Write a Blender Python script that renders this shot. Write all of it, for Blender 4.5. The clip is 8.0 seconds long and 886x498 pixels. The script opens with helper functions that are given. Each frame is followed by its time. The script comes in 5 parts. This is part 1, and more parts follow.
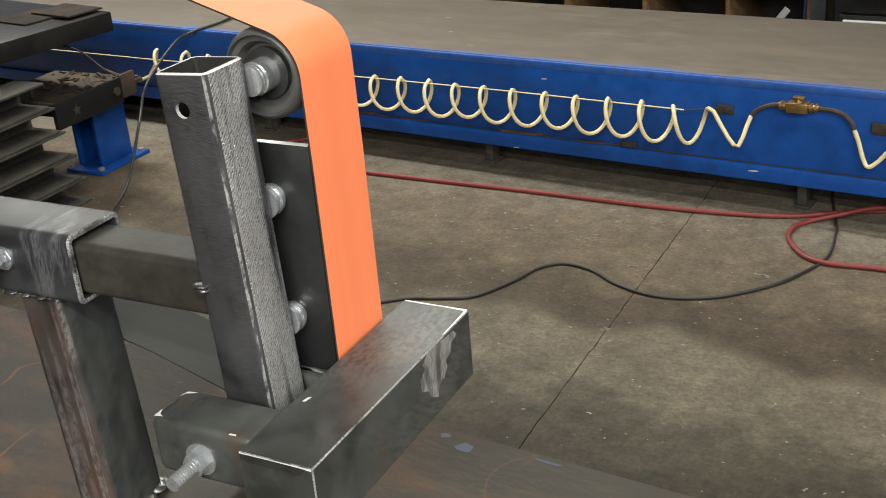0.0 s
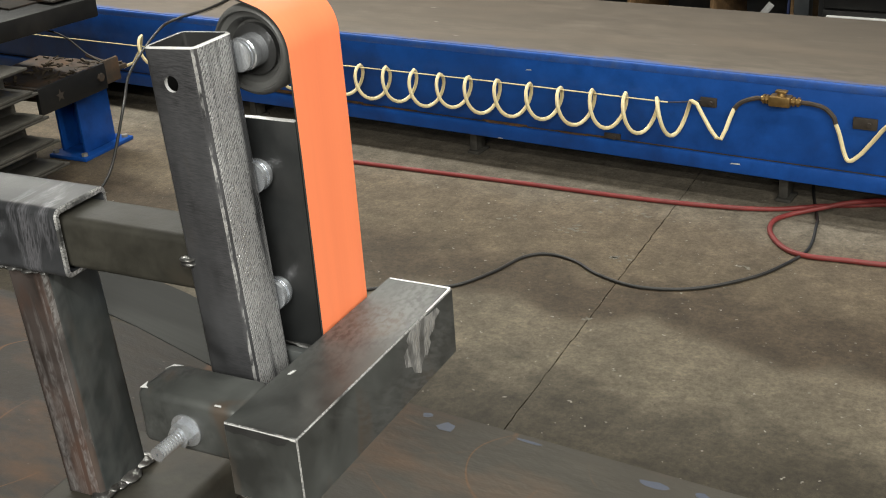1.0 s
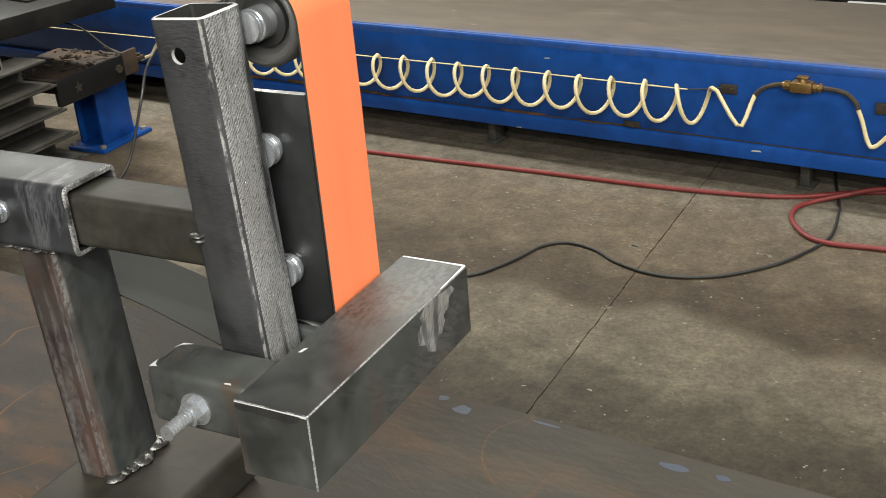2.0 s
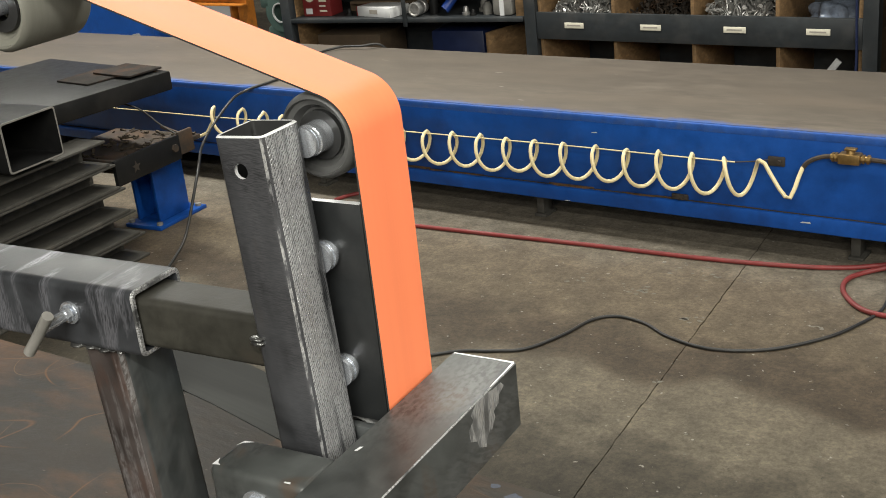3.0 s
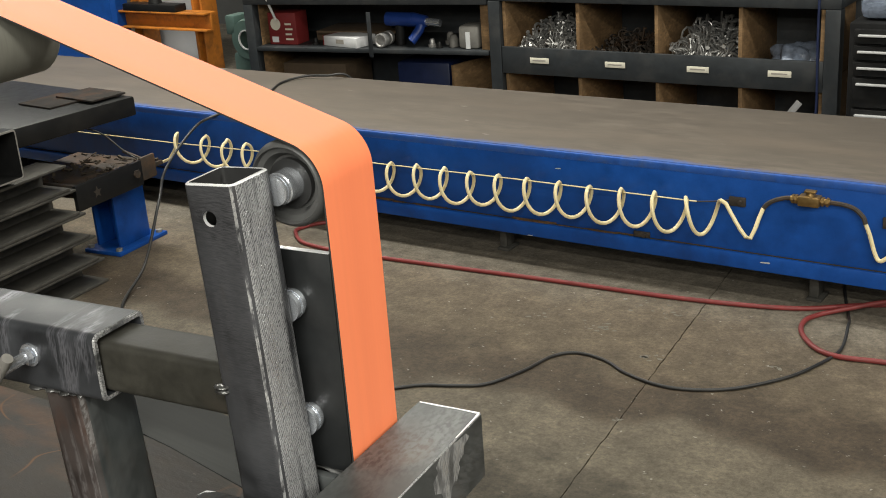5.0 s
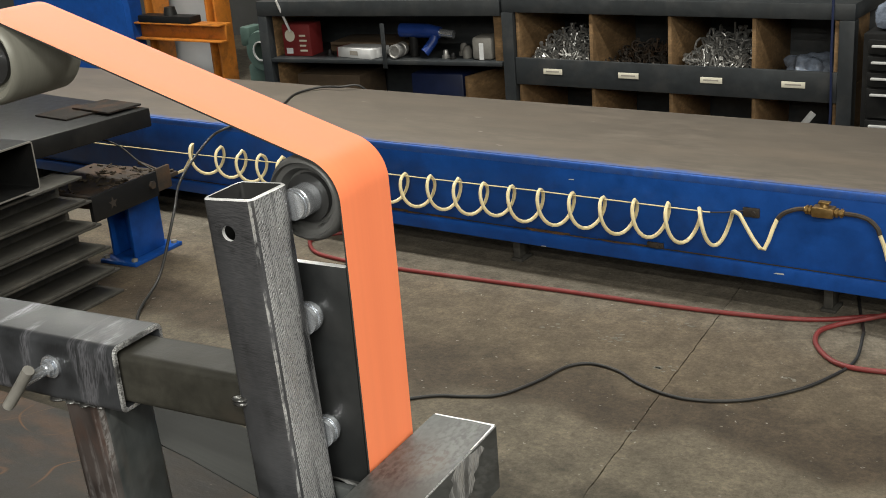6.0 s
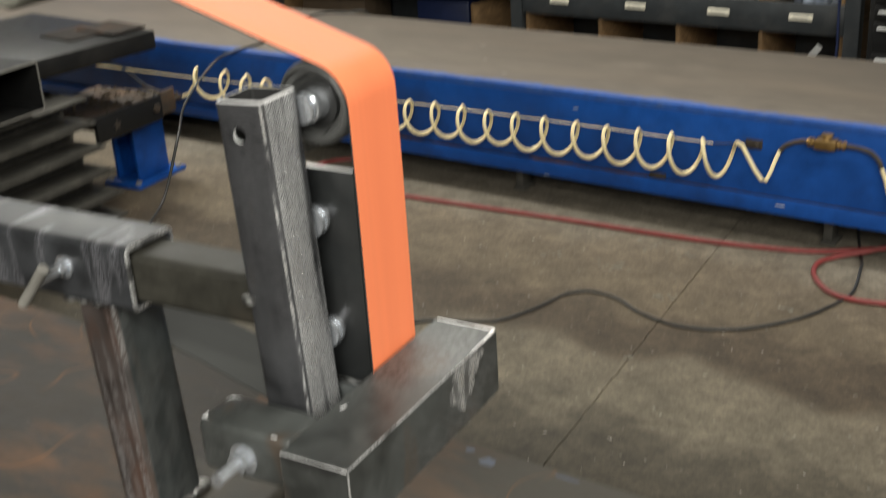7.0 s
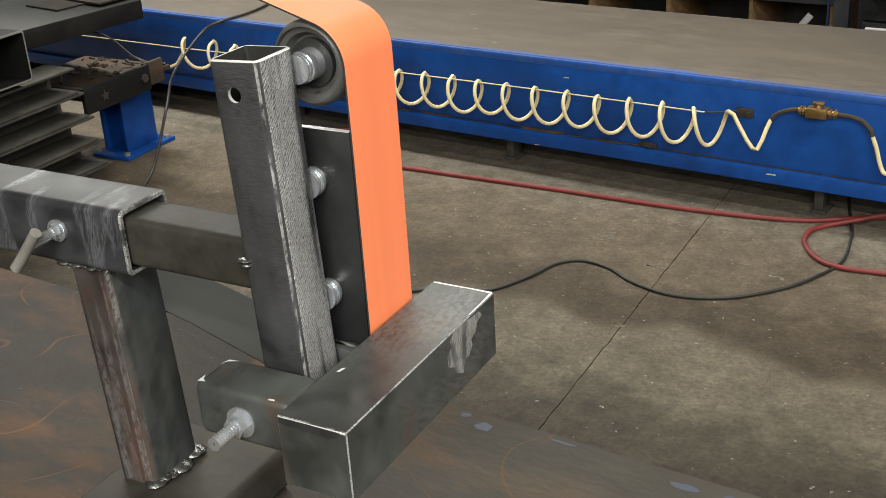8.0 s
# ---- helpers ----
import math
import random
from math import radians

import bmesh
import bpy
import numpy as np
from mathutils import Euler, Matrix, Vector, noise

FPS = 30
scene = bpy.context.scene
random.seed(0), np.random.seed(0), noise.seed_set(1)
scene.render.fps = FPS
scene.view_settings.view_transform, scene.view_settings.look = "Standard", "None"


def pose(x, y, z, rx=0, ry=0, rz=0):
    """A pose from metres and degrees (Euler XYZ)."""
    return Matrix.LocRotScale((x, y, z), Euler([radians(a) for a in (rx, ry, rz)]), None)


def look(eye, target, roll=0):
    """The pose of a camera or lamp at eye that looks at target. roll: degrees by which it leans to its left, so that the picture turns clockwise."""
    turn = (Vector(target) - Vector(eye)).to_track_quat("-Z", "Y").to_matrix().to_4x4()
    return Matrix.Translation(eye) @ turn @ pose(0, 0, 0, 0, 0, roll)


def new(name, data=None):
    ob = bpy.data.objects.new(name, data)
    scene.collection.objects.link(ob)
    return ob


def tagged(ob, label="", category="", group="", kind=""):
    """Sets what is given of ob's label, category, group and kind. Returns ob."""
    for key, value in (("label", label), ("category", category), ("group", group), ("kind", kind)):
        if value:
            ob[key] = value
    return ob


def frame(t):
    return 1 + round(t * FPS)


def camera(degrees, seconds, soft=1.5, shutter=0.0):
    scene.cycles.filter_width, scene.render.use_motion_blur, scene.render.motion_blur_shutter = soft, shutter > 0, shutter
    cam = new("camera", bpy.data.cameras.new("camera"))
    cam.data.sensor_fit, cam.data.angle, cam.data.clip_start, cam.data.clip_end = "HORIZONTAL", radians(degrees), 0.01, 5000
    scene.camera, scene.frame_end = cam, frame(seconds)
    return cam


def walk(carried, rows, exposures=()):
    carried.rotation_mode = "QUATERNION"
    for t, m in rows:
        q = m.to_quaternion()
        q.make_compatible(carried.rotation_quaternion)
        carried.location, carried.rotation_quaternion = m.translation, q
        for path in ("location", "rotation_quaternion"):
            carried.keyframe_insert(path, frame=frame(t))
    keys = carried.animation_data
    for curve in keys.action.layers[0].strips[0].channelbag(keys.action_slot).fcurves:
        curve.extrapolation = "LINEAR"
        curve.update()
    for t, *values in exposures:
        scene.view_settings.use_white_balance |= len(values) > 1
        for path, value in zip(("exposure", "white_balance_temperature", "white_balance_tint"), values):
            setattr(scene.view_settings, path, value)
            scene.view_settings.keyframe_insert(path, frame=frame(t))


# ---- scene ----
cam = camera(41.26, 8.0, soft=0.9, shutter=0.5)
PATH = [
    (0.0, (0.4289, -0.5106, 1.2880), (-0.4525, 1.0871, 0.4693), -5.025),
    (0.5, (0.4290, -0.5178, 1.2847), (-0.4232, 1.0938, 0.4623), -4.206),
    (1.0, (0.4330, -0.5223, 1.2825), (-0.4207, 1.0838, 0.4508), -4.041),
    (1.2, (0.4360, -0.5213, 1.2781), (-0.4213, 1.0778, 0.4367), -4.394),
    (2.3, (0.4310, -0.5123, 1.2650), (-0.4812, 1.0611, 0.4330), -4.950),
    (2.4, (0.4340, -0.5172, 1.2755), (-0.4962, 1.0591, 0.4694), -4.961),
    (2.5, (0.4351, -0.5215, 1.2843), (-0.5165, 1.0548, 0.5035), -5.417),
    (2.7, (0.4402, -0.5265, 1.2991), (-0.5269, 1.0668, 0.5740), -5.648),
    (3.0, (0.4433, -0.5287, 1.2988), (-0.5269, 1.0611, 0.5699), -6.189),
    (3.5, (0.4369, -0.5191, 1.2964), (-0.5155, 1.0763, 0.5563), -5.871),
    (4.0, (0.4307, -0.5143, 1.2946), (-0.4985, 1.0952, 0.5556), -5.204),
    (4.5, (0.4313, -0.5186, 1.2998), (-0.4909, 1.1029, 0.5787), -4.576),
    (4.7, (0.4368, -0.5217, 1.3051), (-0.4790, 1.1133, 0.6065), -4.324),
    (5.8, (0.4316, -0.5273, 1.3204), (-0.4865, 1.1129, 0.6371), -4.148),
    (6.0, (0.4382, -0.5306, 1.3175), (-0.4995, 1.1026, 0.6442), -4.453),
    (6.5, (0.4401, -0.5352, 1.3173), (-0.4902, 1.1002, 0.6390), -4.206),
    (6.8, (0.4488, -0.5476, 1.3206), (-0.4778, 1.0846, 0.6296), -4.219),
    (7.0, (0.4491, -0.5544, 1.3086), (-0.4780, 1.0373, 0.5296), -3.660),
    (7.2, (0.4516, -0.5555, 1.3036), (-0.4774, 1.0157, 0.4860), -3.577),
    (7.5, (0.4486, -0.5526, 1.2993), (-0.4693, 1.0233, 0.4784), -3.794),
    (8.0, (0.4422, -0.5548, 1.2997), (-0.4617, 1.0284, 0.4772), -3.653),
]
walk(cam, [(t, look(eye, target, roll)) for t, eye, target, roll in PATH],
     exposures=[(0.0, 0.07), (1.2, 0.09), (2.5, 0.18), (3.2, 0.07), (4.0, 0.02), (6.0, -0.12), (6.8, -0.12), (7.2, 0.02), (8.0, 0.06)])

# world, lamps and exposure
world = bpy.data.worlds.new("shop_air")
scene.world = world
world.use_nodes = True
world.node_tree.nodes["Background"].inputs[0].default_value = (0.75, 0.85, 1.0, 1)
world.node_tree.nodes["Background"].inputs[1].default_value = 0.05
scene.view_settings.exposure = 0.0

# the shop's own directions: blue table, shelves and bench stand a little askew of the grinder
S = pose(0, 2.41, 0, 0, 0, -5.3)


def strip_lamp(x, y, length, power):
    data = bpy.data.lights.new("tube_lamp", "AREA")
    data.shape, data.size, data.size_y = "RECTANGLE", length, 0.16
    data.energy, data.color = power, (0.975, 0.962, 0.88)
    ob = new("tube_lamp", data)
    ob.matrix_world = S @ pose(x, y, 3.3)
    return ob


# rows of tube lamps under the ceiling
for x, y, p in ((2.6, -4.4, 215), (2.6, -6.0, 215), (2.6, -7.6, 215), (2.6, -9.2, 225), (4.4, -1.2, 205), (-2.0, 0.3, 160), (-5.0, 0.6, 120)):
    strip_lamp(x, y, 4.4, p)


# materials
def material(name, base, rough=0.6, metal=0.0, scale=40.0, vary=0.25, stain=None, stain_amount=0.5, stain_scale=6.0, bump=0.15, stretch=(1, 1, 1),
             speck=None, speck_scale=120.0, speck_level=0.68, rough_vary=0.12, seed=0.0, per_object=0.0, spec=0.5):
    m = bpy.data.materials.new(name)
    m.use_nodes = True
    nt = m.node_tree
    n, l = nt.nodes, nt.links
    b = n["Principled BSDF"]
    b.inputs["Metallic"].default_value = metal
    b.inputs["Specular IOR Level"].default_value = spec
    co = n.new("ShaderNodeTexCoord")
    mp = n.new("ShaderNodeMapping")
    mp.inputs["Scale"].default_value = stretch
    mp.inputs["Location"].default_value = (seed, seed * 0.7, seed * 1.3)
    l.new(co.outputs["Object"], mp.inputs["Vector"])

    def noise_tex(sc, detail=6.0):
        t = n.new("ShaderNodeTexNoise")
        t.inputs["Scale"].default_value, t.inputs["Detail"].default_value, t.inputs["Roughness"].default_value = sc, detail, 0.62
        l.new(mp.outputs["Vector"], t.inputs["Vector"])
        return t

    def mixer(fac, a, bcol, blend="MIX"):
        x = n.new("ShaderNodeMix")
        x.data_type, x.blend_type = "RGBA", blend
        l.new(fac, x.inputs[0])
        for slot, v in ((6, a), (7, bcol)):
            if isinstance(v, tuple):
                x.inputs[slot].default_value = (*v, 1)
            else:
                l.new(v, x.inputs[slot])
        return x.outputs[2]

    def ramp(src, lo, hi):
        r = n.new("ShaderNodeMapRange")
        r.inputs["From Min"].default_value, r.inputs["From Max"].default_value = lo, hi
        l.new(src, r.inputs["Value"])
        return r.outputs["Result"]

    fine = noise_tex(scale)
    big = noise_tex(max(0.6, scale * 0.13), 4.0)
    dark = tuple(max(0.0, c * (1 - vary)) for c in base)
    light = tuple(min(1.0, c * (1 + vary)) for c in base)
    col = mixer(ramp(fine.outputs["Fac"], 0.3, 0.7), dark, light)
    col = mixer(ramp(big.outputs["Fac"], 0.35, 0.7), col, tuple(c * (1 - vary * 0.8) for c in base))
    if stain:
        st = noise_tex(stain_scale, 8.0)
        f = n.new("ShaderNodeMath")
        f.operation = "MULTIPLY"
        l.new(ramp(st.outputs["Fac"], 0.5, 0.72), f.inputs[0])
        f.inputs[1].default_value = stain_amount
        col = mixer(f.outputs[0], col, stain)
    if speck:
        sp = noise_tex(speck_scale, 2.0)
        col = mixer(ramp(sp.outputs["Fac"], speck_level, speck_level + 0.05), col, speck)
    if per_object:
        oi = n.new("ShaderNodeObjectInfo")
        hs = n.new("ShaderNodeHueSaturation")
        l.new(col, hs.inputs["Color"])
        r = n.new("ShaderNodeMapRange")
        r.inputs["To Min"].default_value, r.inputs["To Max"].default_value = 1 - per_object, 1 + per_object
        l.new(oi.outputs["Random"], r.inputs["Value"])
        l.new(r.outputs["Result"], hs.inputs["Value"])
        col = hs.outputs["Color"]
    l.new(col, b.inputs["Base Color"])
    rr = n.new("ShaderNodeMapRange")
    rr.inputs["To Min"].default_value, rr.inputs["To Max"].default_value = max(0.05, rough - rough_vary), min(1, rough + rough_vary)
    l.new(fine.outputs["Fac"], rr.inputs["Value"])
    l.new(rr.outputs["Result"], b.inputs["Roughness"])
    if bump:
        bp = n.new("ShaderNodeBump")
        bp.inputs["Strength"].default_value, bp.inputs["Distance"].default_value = bump, 0.3 / scale
        l.new(fine.outputs["Fac"], bp.inputs["Height"])
        l.new(bp.outputs["Normal"], b.inputs["Normal"])
    return m


def worn_steel(name, scale_col, ground_col, level, mask_scale, mask_stretch, scratch_scale, scratch_stretch, rough=0.36, relief=0.25, rust=None, rust_level=0.62, arcs=None, shine=0.9):
    """Mill scale, ground through to bright metal where a stretched mask says so, with fine scratches."""
    m = bpy.data.materials.new(name)
    m.use_nodes = True
    n, l = m.node_tree.nodes, m.node_tree.links
    b = n["Principled BSDF"]
    co = n.new("ShaderNodeTexCoord")

    def tex(sc, stretch, detail=5.0, rot=(0, 0, 0)):
        mp = n.new("ShaderNodeMapping")
        mp.vector_type = "TEXTURE"
        mp.inputs["Scale"].default_value, mp.inputs["Rotation"].default_value = [1 / c for c in stretch], rot
        l.new(co.outputs["Object"], mp.inputs["Vector"])
        t = n.new("ShaderNodeTexNoise")
        t.inputs["Scale"].default_value, t.inputs["Detail"].default_value, t.inputs["Distortion"].default_value = sc, detail, 0.4
        l.new(mp.outputs["Vector"], t.inputs["Vector"])
        return t.outputs["Fac"]

    def rng(src, a, c, lo=0.0, hi=1.0):
        r = n.new("ShaderNodeMapRange")
        for k, v in (("From Min", a), ("From Max", c), ("To Min", lo), ("To Max", hi)):
            r.inputs[k].default_value = v
        l.new(src, r.inputs["Value"])
        return r.outputs["Result"]

    def math2(op, x, y):
        q = n.new("ShaderNodeMath")
        q.operation = op
        l.new(x, q.inputs[0])
        l.new(y, q.inputs[1])
        return q.outputs[0]

    def mixc(f, a, c):
        x = n.new("ShaderNodeMix")
        x.data_type = "RGBA"
        l.new(f, x.inputs[0])
        for slot, v in ((6, a), (7, c)):
            if isinstance(v, tuple):
                x.inputs[slot].default_value = (*v, 1)
            else:
                l.new(v, x.inputs[slot])
        return x.outputs[2]

    scratch = tex(scratch_scale, scratch_stretch, 2.0, (-0.5, 0.12, 0))
    if arcs:
        # overlapping arcs left by a grinding disc: bands a few millimetres apart, bent and broken up
        mp = n.new("ShaderNodeMapping")
        mp.inputs["Rotation"].default_value = (arcs[1], arcs[2], 0)
        l.new(co.outputs["Object"], mp.inputs["Vector"])
        wv = n.new("ShaderNodeTexWave")
        wv.bands_direction = "Z"
        for k, v in (("Scale", arcs[0]), ("Distortion", arcs[3]), ("Detail", 4.0), ("Detail Scale", 1.3), ("Detail Roughness", 0.75)):
            wv.inputs[k].default_value = v
        l.new(mp.outputs["Vector"], wv.inputs["Vector"])
        grit = scratch
        scratch = math2("ADD", rng(wv.outputs["Fac"], 0, 1, 0.22, 0.22 + arcs[4]), rng(grit, 0.25, 0.75, 0.0, 0.5 - arcs[4] * 0.5))
    blotch = tex(28, (1, 1, 1), 7.0)
    mask = rng(tex(mask_scale, mask_stretch, 6.0), level, level + 0.16)
    mask = math2("MULTIPLY", mask, rng(scratch, 0.36, 0.60, 0.1, 1.0))
    dark = mixc(rng(blotch, 0.35, 0.7), tuple(c * 0.6 for c in scale_col), tuple(min(1, c * 1.6) for c in scale_col))
    if rust:
        dark = mixc(rng(tex(22, (1, 1, 0.35), 6.0), rust_level, rust_level + 0.1), dark, rust)
    l.new(mixc(mask, dark, ground_col), b.inputs["Base Color"])
    l.new(rng(mask, 0, 1, 0.2, shine), b.inputs["Metallic"])
    l.new(rng(blotch, 0.3, 0.75, rough - 0.08, rough + 0.14), b.inputs["Roughness"])
    bp = n.new("ShaderNodeBump")
    bp.inputs["Strength"].default_value, bp.inputs["Distance"].default_value = relief, 0.0012
    l.new(scratch, bp.inputs["Height"])
    l.new(bp.outputs["Normal"], b.inputs["Normal"])
    return m


STEEL = worn_steel("mill_scale_steel", (0.036, 0.041, 0.041), (0.125, 0.132, 0.132), 0.42, 16, (1.6, 1.6, 0.08), 60, (1, 1, 0.5), 0.38, 0.02, (0.062, 0.052, 0.043), 0.60, None, 0.5)
REST = worn_steel("handled_bar_steel", (0.052, 0.055, 0.053), (0.125, 0.128, 0.126), 0.46, 12, (1, 0.5, 1), 320, (1, 0.25, 1), 0.42, 0.06, (0.075, 0.060, 0.048), 0.58, None, 0.5)
LEG_EDGE = worn_steel("rubbed_leg_corner", (0.055, 0.05, 0.048), (0.42, 0.41, 0.41), 0.56, 60, (1, 1, 0.1), 500, (1, 1, 0.3), 0.36, 0.2, (0.09, 0.066, 0.055), 0.55)
OFFCUT = material("dark_offcut_plate", (0.034, 0.03, 0.027), 0.75, 0.1, 40, 0.4, (0.12, 0.055, 0.025), 0.5, 16, 0.1, spec=0.1)
STEEL_V = worn_steel("brushed_mill_steel", (0.038, 0.039, 0.042), (0.10, 0.10, 0.107), 0.42, 22, (1, 1, 0.14), 1600, (0.1, 1, 1.0), 0.34, 0.05, (0.055, 0.046, 0.038), 0.60, (330, 0.0, 0.2, 3.0, 0.08), 0.45)
POST_SIDE = worn_steel("flap_disc_ground_steel", (0.042, 0.043, 0.046), (0.95, 0.95, 0.96), 0.44, 30, (1, 1.5, 0.12), 1300, (1, 0.5, 0.5), 0.25, 0.5, None, 0.6, (150, -0.75, 0.0, 8.0, 0.34))
SLEEVE = worn_steel("sleeve_steel", (0.036, 0.038, 0.042), (0.28, 0.28, 0.31), 0.53, 26, (1.6, 0.35, 0.3), 700, (1.2, 0.2, 0.2), 0.48, 0.12)
EDGE = worn_steel("scuffed_corner_steel", (0.05, 0.05, 0.054), (0.85, 0.85, 0.85), 0.46, 90, (1, 1, 0.4), 500, (1, 1, 0.3), 0.3, 0.3)
LEG = worn_steel("leg_steel", (0.055, 0.045, 0.042), (0.42, 0.40, 0.40), 0.46, 18, (3.0, 1, 0.08), 260, (1, 1, 0.03), 0.36, 0.12, (0.092, 0.056, 0.044), 0.52)
STEEL_BROWN = material("oily_brown_steel", (0.038, 0.036, 0.029), 0.6, 0.1, 55, 0.45, (0.07, 0.05, 0.034), 0.6, 9, 0.1, spec=0.35)
GROUND = material("ground_bright_steel", (0.95, 0.95, 0.95), 0.36, 0.35, 220, 0.12, bump=0.2)
SCRATCH = worn_steel("ground_scratched_steel", (0.14, 0.14, 0.14), (0.75, 0.75, 0.75), 0.36, 70, (1, 1.6, 0.4), 700, (1, 1.2, 0.1), 0.36, 0.6)
ZINC = material("zinc_plated_steel", (0.74, 0.77, 0.82), 0.17, 0.82, 150, 0.08, bump=0.0, rough_vary=0.05)
WELD = material("weld_bead", (0.2, 0.2, 0.195), 0.32, 0.8, 160, 0.5, (0.04, 0.036, 0.032), 0.7, 60, 0.5)
DARK_PLATE = material("blued_black_plate", (0.03, 0.032, 0.033), 0.34, 0.4, 30, 0.3, (0.06, 0.06, 0.06), 0.5, 20, 0.04)
RUBBER = material("grey_wheel_polymer", (0.085, 0.085, 0.083), 0.45, 0.0, 200, 0.25, bump=0.05)
BEARING = material("dark_bearing_seal", (0.03, 0.03, 0.03), 0.45, 0.2, 200, 0.2, bump=0.05)
PULLEY = material("cream_pulley", (0.2, 0.195, 0.165), 0.4, 0.1, 120, 0.12, bump=0.03, stretch=(0.3, 3, 0.3))
BELT = material("orange_abrasive", (0.97, 0.258, 0.113), 0.52, 0.0, 60, 0.1, bump=0.0, stretch=(0.02, 1.3, 0.02), spec=0.27)
BELT_BACK = material("grey_belt_backing", (0.032, 0.033, 0.031), 0.7, 0.0, 60, 0.25, bump=0.0, stretch=(0.1, 6, 0.1), spec=0.3)
def rusty_plate():
    """Dark oily plate with soft rust stains and thin, curved rust-filled scratches."""
    m = material("rusty_bench_plate", (0.032, 0.026, 0.020), 0.6, 0.0, 30, 0.55, (0.145, 0.066, 0.025), 0.8, 6, 0.15, stretch=(0.75, 1.9, 1), rough_vary=0.15, speck=(0.12, 0.1, 0.08), speck_scale=90, speck_level=0.72, spec=0.24)
    n, l = m.node_tree.nodes, m.node_tree.links
    b = n["Principled BSDF"]
    col = b.inputs["Base Color"].links[0].from_socket
    co = n.new("ShaderNodeTexCoord")

    def calc(op, x, y):
        q = n.new("ShaderNodeMath")
        q.operation = op
        for k, v in enumerate((x, y)):
            if isinstance(v, float):
                q.inputs[k].default_value = v
            else:
                l.new(v, q.inputs[k])
        return q.outputs[0]

    def tex(sc, seed, detail, dist=0.0):
        mp = n.new("ShaderNodeMapping")
        mp.inputs["Location"].default_value = (seed, seed * 2, 0)
        l.new(co.outputs["Object"], mp.inputs["Vector"])
        t = n.new("ShaderNodeTexNoise")
        for k, v in (("Scale", sc), ("Detail", detail), ("Distortion", dist)):
            t.inputs[k].default_value = v
        l.new(mp.outputs["Vector"], t.inputs["Vector"])
        return t.outputs["Fac"]

    sep = n.new("ShaderNodeSeparateXYZ")
    l.new(co.outputs["Object"], sep.inputs[0])
    # greyer towards +x: less rust, and the lamps' sheen put into the colour
    bare = n.new("ShaderNodeMapRange")
    for k, v in (("From Min", 0.30), ("From Max", 0.75), ("To Min", 0.0), ("To Max", 0.72)):
        bare.inputs[k].default_value = v
    l.new(calc("ADD", sep.outputs["X"], calc("MULTIPLY", tex(6.0, 2.0, 5.0), 0.5)), bare.inputs["Value"])
    mix = n.new("ShaderNodeMix")
    mix.data_type = "RGBA"
    l.new(bare.outputs["Result"], mix.inputs[0])
    l.new(col, mix.inputs[6])
    mix.inputs[7].default_value = (0.082, 0.076, 0.064, 1)
    col = mix.outputs[2]
    for sc, seed, width, colour in ((3.4, 1.0, 0.0014, (0.2, 0.09, 0.028)), (5.5, 4.0, 0.002, (0.16, 0.09, 0.04)), (7.0, 9.0, 0.007, (0.19, 0.082, 0.026))):
        ridge = calc("ABSOLUTE", calc("SUBTRACT", tex(sc, seed, 1.0, 0.3), 0.5), 0.0)
        r = n.new("ShaderNodeMapRange")
        for k, v in (("From Min", width), ("From Max", width * 0.2), ("To Min", 0.0), ("To Max", 1.0)):
            r.inputs[k].default_value = v
        l.new(ridge, r.inputs["Value"])
        gap = n.new("ShaderNodeMapRange")
        for k, v in (("From Min", 0.46), ("From Max", 0.62), ("To Min", 0.0), ("To Max", 0.8)):
            gap.inputs[k].default_value = v
        l.new(tex(9.0, seed + 3, 5.0), gap.inputs["Value"])
        x = n.new("ShaderNodeMix")
        x.data_type = "RGBA"
        covered = calc("SUBTRACT", 1.0, bare.outputs["Result"])
        l.new(calc("MULTIPLY", calc("MULTIPLY", r.outputs["Result"], covered), gap.outputs["Result"]), x.inputs[0])
        l.new(col, x.inputs[6])
        x.inputs[7].default_value = (*colour, 1)
        col = x.outputs[2]
    l.new(col, b.inputs["Base Color"])
    return m


BENCH = rusty_plate()


